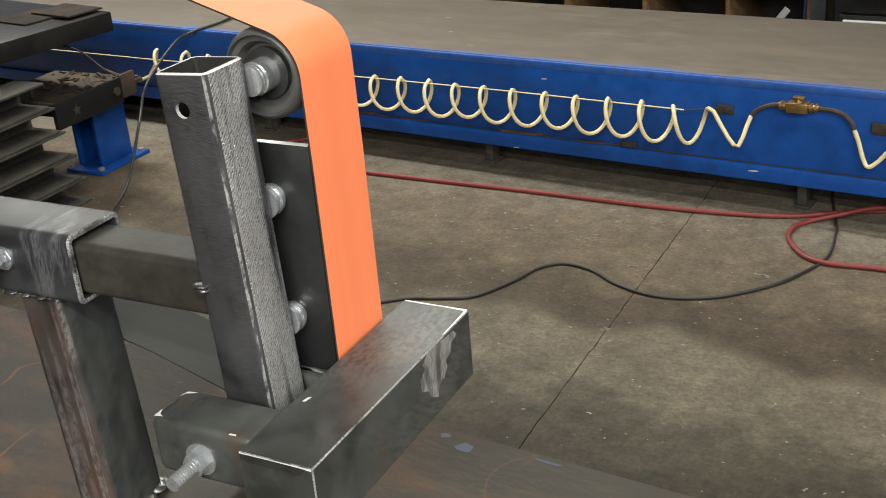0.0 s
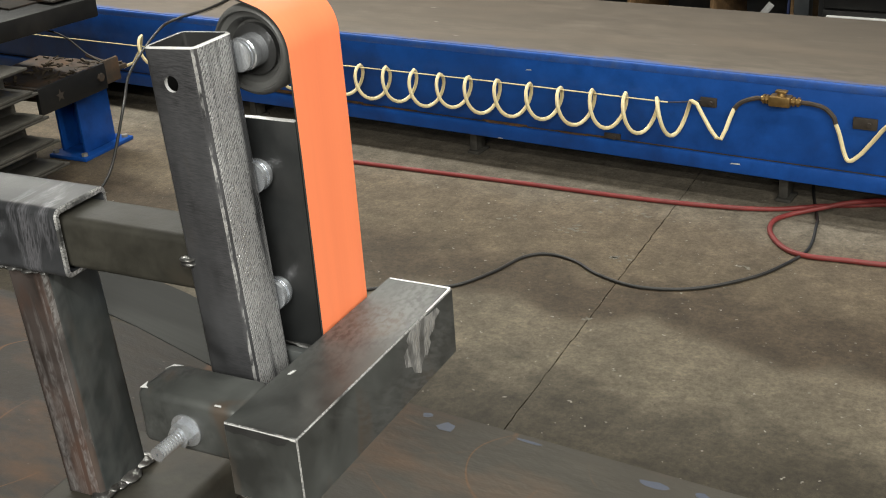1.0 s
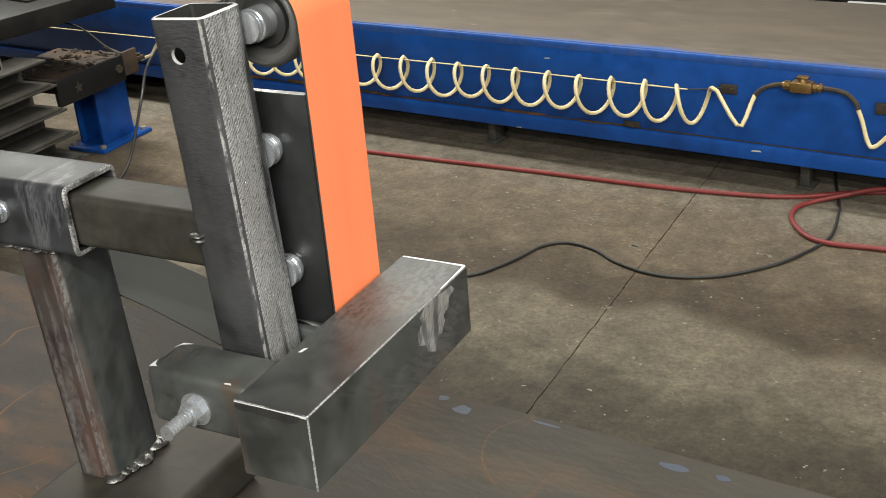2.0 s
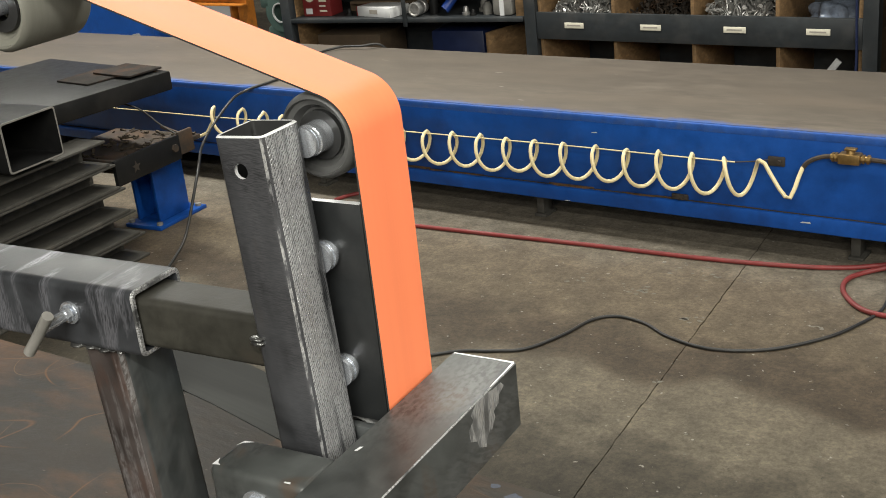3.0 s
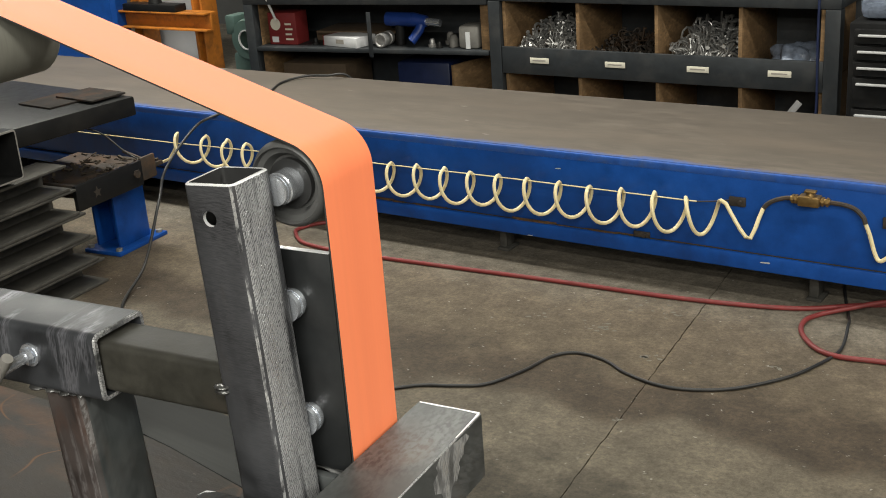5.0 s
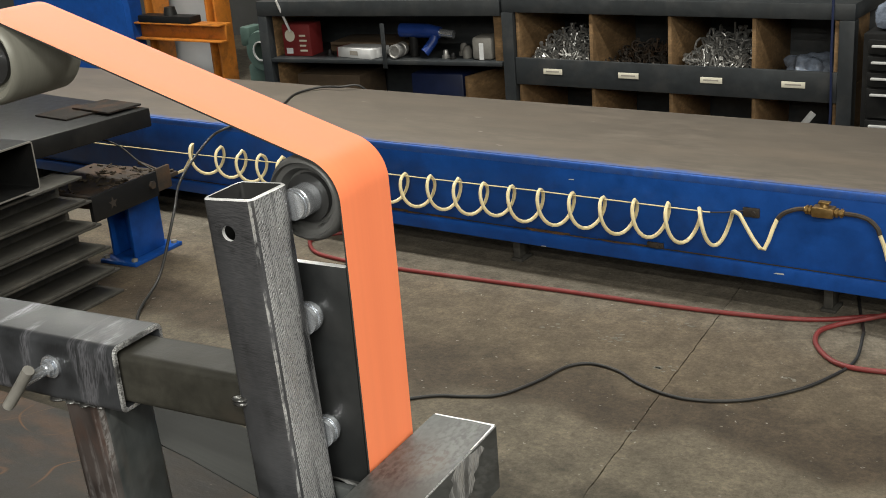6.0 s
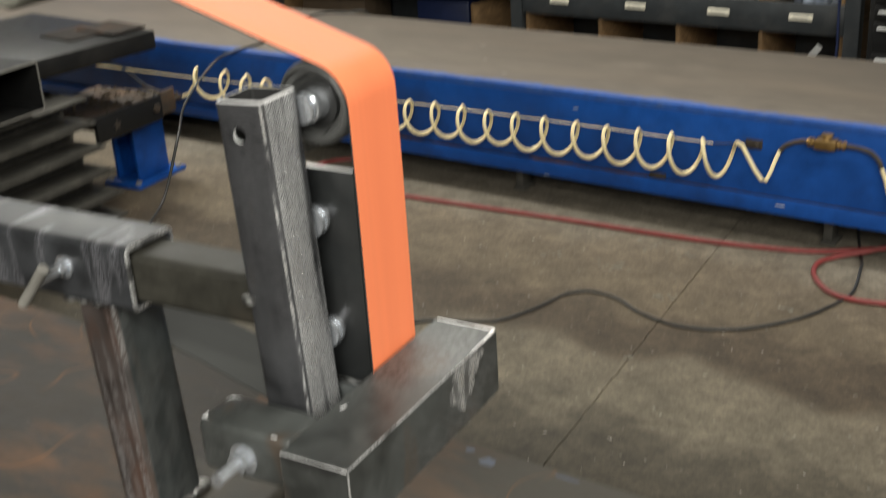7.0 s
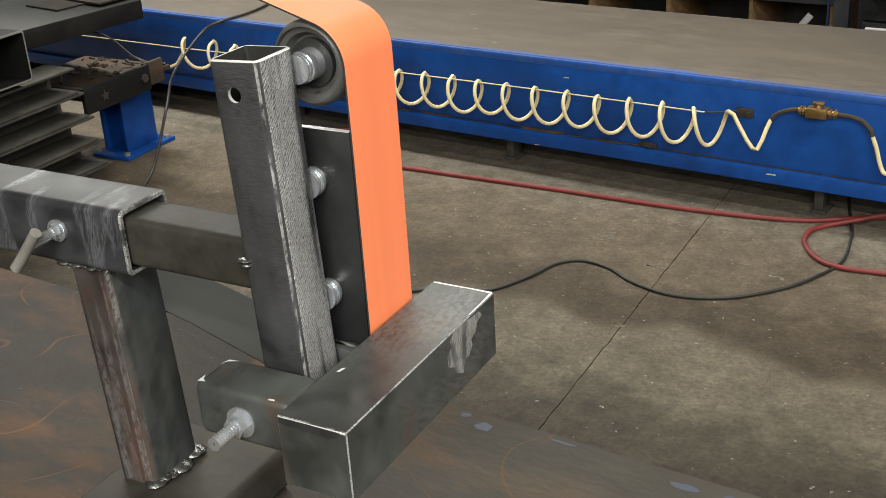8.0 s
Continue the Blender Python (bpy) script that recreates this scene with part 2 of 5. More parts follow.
def concrete():
    """Grey concrete with a brown worn lane along the table; shade bands are painted in beside the bench."""
    m = bpy.data.materials.new("worn_shade_banded_concrete")
    m.use_nodes = True
    n, l = m.node_tree.nodes, m.node_tree.links
    b = n["Principled BSDF"]
    co = n.new("ShaderNodeTexCoord")
    turn = n.new("ShaderNodeMapping")
    turn.vector_type = "TEXTURE"
    turn.inputs["Location"].default_value, turn.inputs["Rotation"].default_value = (0, 2.41, 0), (0, 0, radians(-5.3))
    l.new(co.outputs["Object"], turn.inputs["Vector"])

    def tex(sc, detail, rough=0.6):
        t = n.new("ShaderNodeTexNoise")
        t.inputs["Scale"].default_value, t.inputs["Detail"].default_value, t.inputs["Roughness"].default_value = sc, detail, rough
        l.new(turn.outputs["Vector"], t.inputs["Vector"])
        return t.outputs["Fac"]

    def calc(op, x, y):
        q = n.new("ShaderNodeMath")
        q.operation = op
        for k, v in enumerate((x, y)):
            if isinstance(v, float):
                q.inputs[k].default_value = v
            else:
                l.new(v, q.inputs[k])
        return q.outputs[0]

    def ranged(src, lo, hi, a, c):
        r = n.new("ShaderNodeMapRange")
        for k, v in (("From Min", lo), ("From Max", hi), ("To Min", a), ("To Max", c)):
            r.inputs[k].default_value = v
        l.new(src, r.inputs["Value"])
        return r.outputs["Result"]

    sep = n.new("ShaderNodeSeparateXYZ")
    l.new(turn.outputs["Vector"], sep.inputs[0])
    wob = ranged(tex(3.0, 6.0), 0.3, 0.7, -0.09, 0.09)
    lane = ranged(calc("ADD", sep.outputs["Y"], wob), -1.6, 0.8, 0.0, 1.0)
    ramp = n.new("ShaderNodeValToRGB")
    # dark stops below -1.04 and from -0.69 to -0.57 paint soft shadow bands
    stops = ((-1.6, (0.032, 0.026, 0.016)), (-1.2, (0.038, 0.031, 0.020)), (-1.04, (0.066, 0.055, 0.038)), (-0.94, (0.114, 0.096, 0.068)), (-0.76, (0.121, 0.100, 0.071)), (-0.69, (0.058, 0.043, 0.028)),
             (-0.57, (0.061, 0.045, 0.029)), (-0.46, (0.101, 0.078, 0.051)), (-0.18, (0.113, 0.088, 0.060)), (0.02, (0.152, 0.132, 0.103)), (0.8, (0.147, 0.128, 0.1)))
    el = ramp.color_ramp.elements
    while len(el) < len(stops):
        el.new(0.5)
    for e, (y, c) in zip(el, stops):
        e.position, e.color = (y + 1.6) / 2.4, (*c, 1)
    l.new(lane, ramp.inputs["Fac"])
    grain = calc("MULTIPLY", ranged(tex(85, 8.0, 0.8), 0.3, 0.7, 0.5, 1.5), calc("MULTIPLY", ranged(tex(7, 5.0), 0.3, 0.7, 0.74, 1.22), ranged(tex(24, 6.0), 0.3, 0.7, 0.75, 1.25)))
    mul = n.new("ShaderNodeMix")
    mul.data_type, mul.blend_type = "RGBA", "MULTIPLY"
    mul.inputs[0].default_value = 1.0
    l.new(ramp.outputs["Color"], mul.inputs[6])
    comb = n.new("ShaderNodeCombineColor")
    for k in range(3):
        l.new(grain, comb.inputs[k])
    l.new(comb.outputs[0], mul.inputs[7])
    col = mul.outputs[2]
    for sc, lo, c in ((45, 0.69, (0.29, 0.27, 0.235)), (95, 0.72, (0.03, 0.026, 0.02)), (16, 0.735, (0.25, 0.235, 0.21))):
        x = n.new("ShaderNodeMix")
        x.data_type = "RGBA"
        l.new(ranged(tex(sc, 2.5), lo, lo + 0.04, 0.0, 0.85), x.inputs[0])
        l.new(col, x.inputs[6])
        x.inputs[7].default_value = (*c, 1)
        col = x.outputs[2]
    l.new(col, b.inputs["Base Color"])
    b.inputs["Roughness"].default_value, b.inputs["Specular IOR Level"].default_value = 0.68, 0.35
    bp = n.new("ShaderNodeBump")
    bp.inputs["Strength"].default_value, bp.inputs["Distance"].default_value = 0.4, 0.004
    l.new(tex(80, 6.0, 0.7), bp.inputs["Height"])
    l.new(bp.outputs["Normal"], b.inputs["Normal"])
    return m


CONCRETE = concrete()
BAR_EDGE = worn_steel("bright_bar_edge", (0.10, 0.10, 0.10), (0.9, 0.9, 0.9), 0.40, 70, (1, 0.5, 1), 900, (1, 0.6, 1), 0.3, 0.2)
BLUE = material("blue_paint", (0.008, 0.073, 0.33), 0.42, 0.0, 18, 0.25, (0.009, 0.03, 0.12), 0.65, 5, 0.06, spec=0.3)
# worn lip paint, brighter than BLUE so the lip's highlight is in its colour
BLUE_WORN_LIT = material("blue_paint_worn_lit", (0.016, 0.088, 0.37), 0.5, 0.0, 40, 0.25, (0.06, 0.11, 0.27), 0.7, 22, 0.06)
def sprayed_plate():
    """Brown steel plate with ragged blue overspray along its front edge."""
    m = material("sprayed_brown_plate", (0.132, 0.111, 0.09), 0.62, 0.15, 26, 0.28, (0.155, 0.125, 0.098), 0.75, 3, 0.08, stretch=(0.5, 1.6, 1), speck=(0.28, 0.25, 0.22), speck_scale=16, speck_level=0.72)
    n, l = m.node_tree.nodes, m.node_tree.links
    b = n["Principled BSDF"]
    base = b.inputs["Base Color"].links[0].from_socket
    co = n.new("ShaderNodeTexCoord")
    sep = n.new("ShaderNodeSeparateXYZ")
    l.new(co.outputs["Object"], sep.inputs[0])
    edge = n.new("ShaderNodeMapRange")
    for k, v in (("From Min", 0.155), ("From Max", 0.068), ("To Min", -0.25), ("To Max", 0.62)):
        edge.inputs[k].default_value = v
    l.new(sep.outputs["Y"], edge.inputs["Value"])
    total = edge.outputs["Result"]
    for sc, amp in ((7.0, 0.7), (60.0, 0.35)):
        t = n.new("ShaderNodeTexNoise")
        t.inputs["Scale"].default_value, t.inputs["Detail"].default_value = sc, 6.0
        l.new(co.outputs["Object"], t.inputs["Vector"])
        q = n.new("ShaderNodeMath")
        q.operation = "MULTIPLY_ADD"
        l.new(t.outputs["Fac"], q.inputs[0])
        q.inputs[1].default_value = amp
        l.new(total, q.inputs[2])
        total = q.outputs[0]
    cut = n.new("ShaderNodeMapRange")
    for k, v in (("From Min", 0.80), ("From Max", 1.12), ("To Min", 0.0), ("To Max", 0.9)):
        cut.inputs[k].default_value = v
    l.new(total, cut.inputs["Value"])
    x = n.new("ShaderNodeMix")
    x.data_type = "RGBA"
    l.new(cut.outputs["Result"], x.inputs[0])
    l.new(base, x.inputs[6])
    x.inputs[7].default_value = (0.045, 0.115, 0.36, 1)
    l.new(x.outputs[2], b.inputs["Base Color"])
    return m


PLATE = sprayed_plate()
DIRT = material("rust_dirt", (0.05, 0.036, 0.022), 0.9, 0.0, 60, 0.5, (0.02, 0.016, 0.013), 0.7, 15, 0.5)
HOSE_CREAM = material("cream_coil_hose", (0.78, 0.66, 0.38), 0.4, 0.0, 60, 0.1, (0.5, 0.38, 0.18), 0.5, 12, 0.02)
HOSE_RED = material("red_rubber_hose", (0.21, 0.030, 0.028), 0.55, 0.0, 40, 0.2, (0.13, 0.05, 0.043), 0.6, 7, 0.03)
CABLE = material("black_cable_rubber", (0.02, 0.02, 0.019), 0.5, 0.0, 60, 0.2, (0.05, 0.045, 0.04), 0.5, 8, 0.03)
BRASS = material("tarnished_brass", (0.33, 0.21, 0.08), 0.42, 0.8, 90, 0.25, (0.12, 0.08, 0.04), 0.6, 40, 0.1)
BLACK = material("black_painted_steel", (0.011, 0.011, 0.011), 0.5, 0.0, 40, 0.25, (0.03, 0.028, 0.025), 0.45, 8, 0.05, spec=0.25)
RUSTY = material("rusty_black_steel", (0.06, 0.05, 0.042), 0.65, 0.15, 40, 0.35, (0.16, 0.085, 0.04), 0.6, 7, 0.15, spec=0.2)
GREYBAR = material("grey_bar_stock", (0.085, 0.081, 0.072), 0.6, 0.2, 50, 0.35, (0.14, 0.128, 0.108), 0.6, 10, 0.06, spec=0.15)
SHELF = material("charcoal_shelf_paint", (0.026, 0.030, 0.033), 0.5, 0.0, 25, 0.3, (0.08, 0.075, 0.07), 0.4, 8, 0.06)
OSB = material("strand_board", (0.25, 0.15, 0.068), 0.8, 0.0, 45, 0.45, (0.12, 0.068, 0.03), 0.7, 18, 0.2, (1, 1, 2.2))
LABEL = material("paper_label", (0.7, 0.66, 0.54), 0.7, 0.0, 90, 0.1, bump=0.02)
INK = material("label_ink", (0.34, 0.31, 0.27), 0.7, 0.0, 90, 0.1, bump=0.0)
FITTING = material("steel_fittings", (0.5, 0.49, 0.47), 0.35, 0.6, 60, 0.4, (0.1, 0.08, 0.06), 0.5, 15, 0.1)
REDBOX = material("red_carton", (0.2, 0.018, 0.018), 0.6, 0.0, 20, 0.2, bump=0.02)
WHITEBOX = material("white_carton", (0.66, 0.66, 0.66), 0.6, 0.0, 20, 0.08, bump=0.02)
BLUETOOL = material("blue_tool_plastic", (0.012, 0.04, 0.2), 0.35, 0.0, 20, 0.15, bump=0.02)
CARDBOARD = material("cardboard", (0.11, 0.075, 0.045), 0.8, 0.0, 30, 0.3, bump=0.05)
ORANGE = material("orange_machine_paint", (0.55, 0.19, 0.025), 0.5, 0.0, 20, 0.25, (0.1, 0.045, 0.02), 0.75, 14, 0.08)
GREEN = material("grey_green_casting", (0.07, 0.115, 0.1), 0.5, 0.0, 25, 0.25, bump=0.08)
PANEL = material("white_sheet", (0.5, 0.52, 0.54), 0.6, 0.0, 4, 0.1, bump=0.02)
WALL = material("dark_shop_wall", (0.11, 0.11, 0.108), 0.8, 0.0, 6, 0.2, bump=0.05)
CEIL = material("pale_ceiling", (0.5, 0.5, 0.48), 0.8, 0.0, 3, 0.1, bump=0.02)
HANDLE = material("bright_handle", (0.75, 0.75, 0.74), 0.35, 0.4, 60, 0.1, bump=0.02)
GREYBLOCK = material("grey_cast_block", (0.22, 0.21, 0.19), 0.7, 0.1, 30, 0.25, bump=0.1)
BLUECHIP = material("blue_paint_chip", (0.045, 0.055, 0.085), 0.6, 0.0, 50, 0.3, bump=0.05)
CRATE = material("dark_blue_crate_plastic", (0.008, 0.016, 0.06), 0.5, 0.0, 20, 0.2, bump=0.02)
CLEARBAG = material("crumpled_poly_bag", (0.2, 0.235, 0.3), 0.12, 0.0, 30, 0.5, bump=0.8)
FLECK = material("pale_grit", (0.17, 0.158, 0.13), 0.8, 0.0, 80, 0.3, bump=0.1)
BORE = material("dark_tube_bore", (0.03, 0.03, 0.03), 0.6, 0.2, 60, 0.3, bump=0.05)
RUST = material("orange_rust", (0.115, 0.058, 0.024), 0.9, 0.0, 90, 0.55, (0.04, 0.027, 0.018), 0.75, 20, 0.4)
GROOVE = material("dark_joint", (0.035, 0.03, 0.025), 0.9, 0.0, 30, 0.4, bump=0.1)


# mesh helpers
def mesh_of(name, bm, *mats, smooth=None):
    me = bpy.data.meshes.new(name)
    bmesh.ops.recalc_face_normals(bm, faces=bm.faces[:])
    bm.to_mesh(me)
    bm.free()
    for m in mats:
        me.materials.append(m)
    if smooth is not None:
        for p in me.polygons:
            p.use_smooth = True
        me.set_sharp_from_angle(angle=radians(smooth))
    return me


def part(name, bm, mats, parent=None, label="", smooth=35, at=None):
    mats = mats if isinstance(mats, tuple) else (mats,)
    ob = new(name, mesh_of(name, bm, *mats, smooth=smooth))
    if parent is not None:
        ob.parent = parent
    if at is not None:
        ob.matrix_basis = at
    return tagged(ob, label)


def thing(name, label, category, group="", kind="", at=None):
    ob = new(name)
    ob.empty_display_size = 0.05
    if at is not None:
        ob.matrix_basis = at
    return tagged(ob, label, category, group, kind)


def box(bm, x0, x1, y0, y1, z0, z1, bevel=0.0, mat=0, bevel_mat=None, seg=2):
    vs = [bm.verts.new((x, y, z)) for x in (x0, x1) for y in (y0, y1) for z in (z0, z1)]
    fs = [bm.faces.new([vs[i] for i in q]) for q in ((0, 1, 3, 2), (4, 6, 7, 5), (0, 4, 5, 1), (2, 3, 7, 6), (0, 2, 6, 4), (1, 5, 7, 3))]
    for f in fs:
        f.material_index = mat
    if bevel:
        es = list({e for f in fs for e in f.edges})
        r = bmesh.ops.bevel(bm, geom=es, offset=bevel, segments=seg, affect="EDGES", profile=0.5, material=-1 if bevel_mat is None else bevel_mat)
    return bm


def new_box(*a, **k):
    return box(bmesh.new(), *a, **k)


def cyl(bm, a, b, r, seg=24, r2=None, mat=0, cap=True):
    a, b = Vector(a), Vector(b)
    q = (b - a).to_track_quat("Z", "Y").to_matrix()
    rings = []
    for p, rad in ((a, r), (b, r if r2 is None else r2)):
        rings.append([bm.verts.new(p + q @ Vector((rad * math.cos(2 * math.pi * i / seg), rad * math.sin(2 * math.pi * i / seg), 0))) for i in range(seg)])
    for i in range(seg):
        f = bm.faces.new((rings[0][i], rings[0][(i + 1) % seg], rings[1][(i + 1) % seg], rings[1][i]))
        f.material_index = mat
    if cap:
        for ring in (rings[0][::-1], rings[1]):
            bm.faces.new(ring).material_index = mat
    return bm


def lathe(profile, axis="y", seg=48, mats=None):
    """Turned body: profile rows (distance along the axis, radius), closed on itself."""
    bm = bmesh.new()
    rings = []
    for h, r in profile:
        ring = []
        for i in range(seg):
            c, s = r * math.cos(2 * math.pi * i / seg), r * math.sin(2 * math.pi * i / seg)
            ring.append(bm.verts.new({"y": (c, h, s), "z": (c, s, h), "x": (h, c, s)}[axis]))
        rings.append(ring)
    n = len(rings)
    for k in range(n):
        for i in range(seg):
            f = bm.faces.new((rings[k][i], rings[k][(i + 1) % seg], rings[(k + 1) % n][(i + 1) % seg], rings[(k + 1) % n][i]))
            f.material_index = mats[k] if mats else 0
    return bm


def rounded(w, h, r, seg=4):
    pts = []
    for cx, cy, a0 in ((w / 2 - r, h / 2 - r, 0), (-w / 2 + r, h / 2 - r, 90), (-w / 2 + r, -h / 2 + r, 180), (w / 2 - r, -h / 2 + r, 270)):
        for i in range(seg + 1):
            a = radians(a0 + 90 * i / seg)
            pts.append((cx + r * math.cos(a), cy + r * math.sin(a)))
    return pts


def tube(bm, m, w, h, length, wall, r, end_mat=1, mat=0):
    """Hollow rectangular tube along the local z of m, from 0 to length; its cut ends show end_mat."""
    rings = []
    e = min(0.0012, wall * 0.3)
    for pw, ph, pr, z in ((w - 2 * e, h - 2 * e, r, 0), (w, h, r, e), (w, h, r, length - e), (w - 2 * e, h - 2 * e, r, length),
                          (w - 2 * wall, h - 2 * wall, max(r - wall, 0.0015), length), (w - 2 * wall, h - 2 * wall, max(r - wall, 0.0015), 0)):
        rings.append([bm.verts.new(m @ Vector((x, y, z))) for x, y in rounded(pw, ph, pr)])
    n = len(rings[0])
    for k in range(6):
        for i in range(n):
            f = bm.faces.new((rings[k][i], rings[k][(i + 1) % n], rings[(k + 1) % 6][(i + 1) % n], rings[(k + 1) % 6][i]))
            f.material_index = end_mat if k in (0, 2, 3, 5) else mat
    # ring 5 to 0 is the far cut, ring 3 to 4 the near cut; the bore keeps the body's finish
    for f in bm.faces[-n * 2:-n]:
        f.material_index = mat
    return bm


def spline(points, step=8):
    pts = [Vector(p) for p in points]
    pts = [2 * pts[0] - pts[1]] + pts + [2 * pts[-1] - pts[-2]]
    out = []
    for a, b, c, d in zip(pts, pts[1:], pts[2:], pts[3:]):
        for i in range(step):
            t = i / step
            out.append(0.5 * ((2 * b) + (c - a) * t + (2 * a - 5 * b + 4 * c - d) * t * t + (3 * b - a - 3 * c + d) * t ** 3))
    out.append(pts[-2])
    return out


def sweep(bm, path, r, seg=8, mat=0):
    path = [Vector(p) for p in path]
    rings = []
    up = Vector((0, 0, 1))
    for i, p in enumerate(path):
        t = (path[min(i + 1, len(path) - 1)] - path[max(i - 1, 0)]).normalized()
        if abs(t.dot(up)) > 0.95:
            up = Vector((0, 1, 0)) if abs(t.z) > 0.7 else Vector((0, 0, 1))
        side = t.cross(up).normalized()
        up = side.cross(t).normalized()
        rings.append([bm.verts.new(p + r * (math.cos(2 * math.pi * k / seg) * side + math.sin(2 * math.pi * k / seg) * up)) for k in range(seg)])
    for a, b in zip(rings, rings[1:]):
        for k in range(seg):
            bm.faces.new((a[k], a[(k + 1) % seg], b[(k + 1) % seg], b[k])).material_index = mat
    bm.faces.new(rings[0][::-1]).material_index = mat
    bm.faces.new(rings[-1]).material_index = mat
    return bm


def hexagon(bm, centre, axis, r, h, mat=0):
    a = Vector(centre)
    return cyl(bm, a, a + Vector(axis) * h, r, 6, mat=mat)

# structure
def build_floor():
    bm = bmesh.new()
    rnd = random.Random(4)
    ys = [-11.2, -4.0, 0.0] + [0.9 + 0.025 * i for i in range(80)] + [3.6, 6.5]
    mid = [(-0.395 + rnd.uniform(-0.0016, 0.0016), y) for y in ys]
    for sgn, far in ((-1, -11.0), (1, 9.0)):
        near = [bm.verts.new((x + sgn * rnd.uniform(0.0005, 0.0019), y, 0)) for x, y in mid]
        out = [bm.verts.new((far, y, 0)) for x, y in mid]
        for a, b, c, d in zip(near, near[1:], out[1:], out):
            bm.faces.new((a, b, c, d))
        low = [bm.verts.new((v.co.x, v.co.y, -0.012)) for v in near]
        for a, b, c, d in zip(near, near[1:], low[1:], low):
            bm.faces.new((a, b, c, d))
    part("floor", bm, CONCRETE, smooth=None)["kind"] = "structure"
    tagged(bpy.data.objects["floor"], "worn brown-grey concrete floor with painted shade bands and a cracked joint", "floor")
    j = part("floor_joint", new_box(-0.43, -0.36, -11.2, 6.5, -0.02, -0.009), GROOVE)
    tagged(j, "dark dirt in the joint between concrete slabs", "floor joint", kind="structure")


def build_room():
    walls = (("wall_north", (-11, 9, 6.3, 6.5)), ("wall_south", (-11, 9, -11.2, -11.0)), ("wall_west", (-11.0, -10.8, -11.0, 6.3)), ("wall_east", (8.8, 9.0, -11.0, 6.3)))
    for name, (x0, x1, y0, y1) in walls:
        tagged(part(name, new_box(x0, x1, y0, y1, -0.02, 3.5), WALL), "plain dark workshop wall", "wall", kind="structure")
    tagged(part("ceiling", new_box(-11, 9, -11.2, 6.5, 3.5, 3.7), CEIL), "plain pale workshop ceiling", "ceiling", kind="structure")


build_floor()
build_room()


def build_flecks():
    rnd = random.Random(21)
    bm = bmesh.new()
    spots = []
    for x, y, sp, k in ((-0.436, 2.045, 0.02, 12), (-0.616, 2.175, 0.022, 14), (-0.40, 1.72, 0.008, 4), (-0.486, 2.325, 0.03, 9), (-0.13, 2.1, 0.014, 4), (-0.765, 2.21, 0.05, 9), (-0.55, 2.38, 0.05, 10)):
        spots += [(x + rnd.gauss(0, sp), y + rnd.gauss(0, sp * 0.7), rnd.uniform(0.004, 0.011)) for _ in range(k)]
    spots += [(rnd.uniform(-1.2, 0.3), rnd.uniform(1.3, 2.6), rnd.uniform(0.0015, 0.0055)) for _ in range(170)]
    for x, y, r in spots:
        k = rnd.randint(6, 9)
        pts = [(r * rnd.uniform(0.35, 1.0) * math.cos(2 * math.pi * i / k), 0.6 * r * rnd.uniform(0.35, 1.0) * math.sin(2 * math.pi * i / k)) for i in range(k)]
        patch(bm, (x, y, 0.0), (1, 0.3 * rnd.uniform(-1, 1), 0), (0.3 * rnd.uniform(-1, 1), 1, 0), pts, 0.0007)
    tagged(part("floor_flecks", bm, FLECK, smooth=None), "pale flecks of paint and grit on the concrete", "debris", kind="stuff")


# the grinder
BELT_Y0, BELT_Y1 = 0.0408, 0.0988
WHEELS = [((0.0104, 1.1033), 0.0284), ((-0.2505, 1.185), 0.032), ((-0.587, 1.05), 0.06), ((0.0085, 0.8800), 0.0274)]
PLATEN_ENDS = [((0.0384, 0.9065), 0.001), ((0.0044, 1.0420), 0.035)]


def belt_path(extra):
    """The closed line of the belt round its wheels, counter-clockwise in x and z."""
    pts = []
    turns = WHEELS + PLATEN_ENDS
    n = len(turns)
    normals = []
    for i in range(n):
        (c1, r1), (c2, r2) = turns[i], turns[(i + 1) % n]
        d = Vector((c2[0] - c1[0], c2[1] - c1[1]))
        u = d.normalized()
        k = (r1 - r2) / d.length
        normals.append(k * u + math.sqrt(1 - k * k) * Vector((u.y, -u.x)))
    for i in range(n):
        c, r = turns[i]
        a0 = math.atan2(normals[i - 1].y, normals[i - 1].x)
        a1 = math.atan2(normals[i].y, normals[i].x)
        while a1 < a0:
            a1 += 2 * math.pi
        steps = max(2, int((a1 - a0) / radians(4)))
        for k in range(steps + 1):
            a = a0 + (a1 - a0) * k / steps
            pts.append((c[0] + (r + extra) * math.cos(a), c[1] + (r + extra) * math.sin(a)))
    full = []
    for i, (x, z) in enumerate(pts):
        x1, z1 = pts[(i + 1) % len(pts)]
        cuts = max(1, round(abs(x1 - x) / 0.07))
        full += [(x + (x1 - x) * k / cuts, z + (z1 - z) * k / cuts) for k in range(cuts)]
    return full


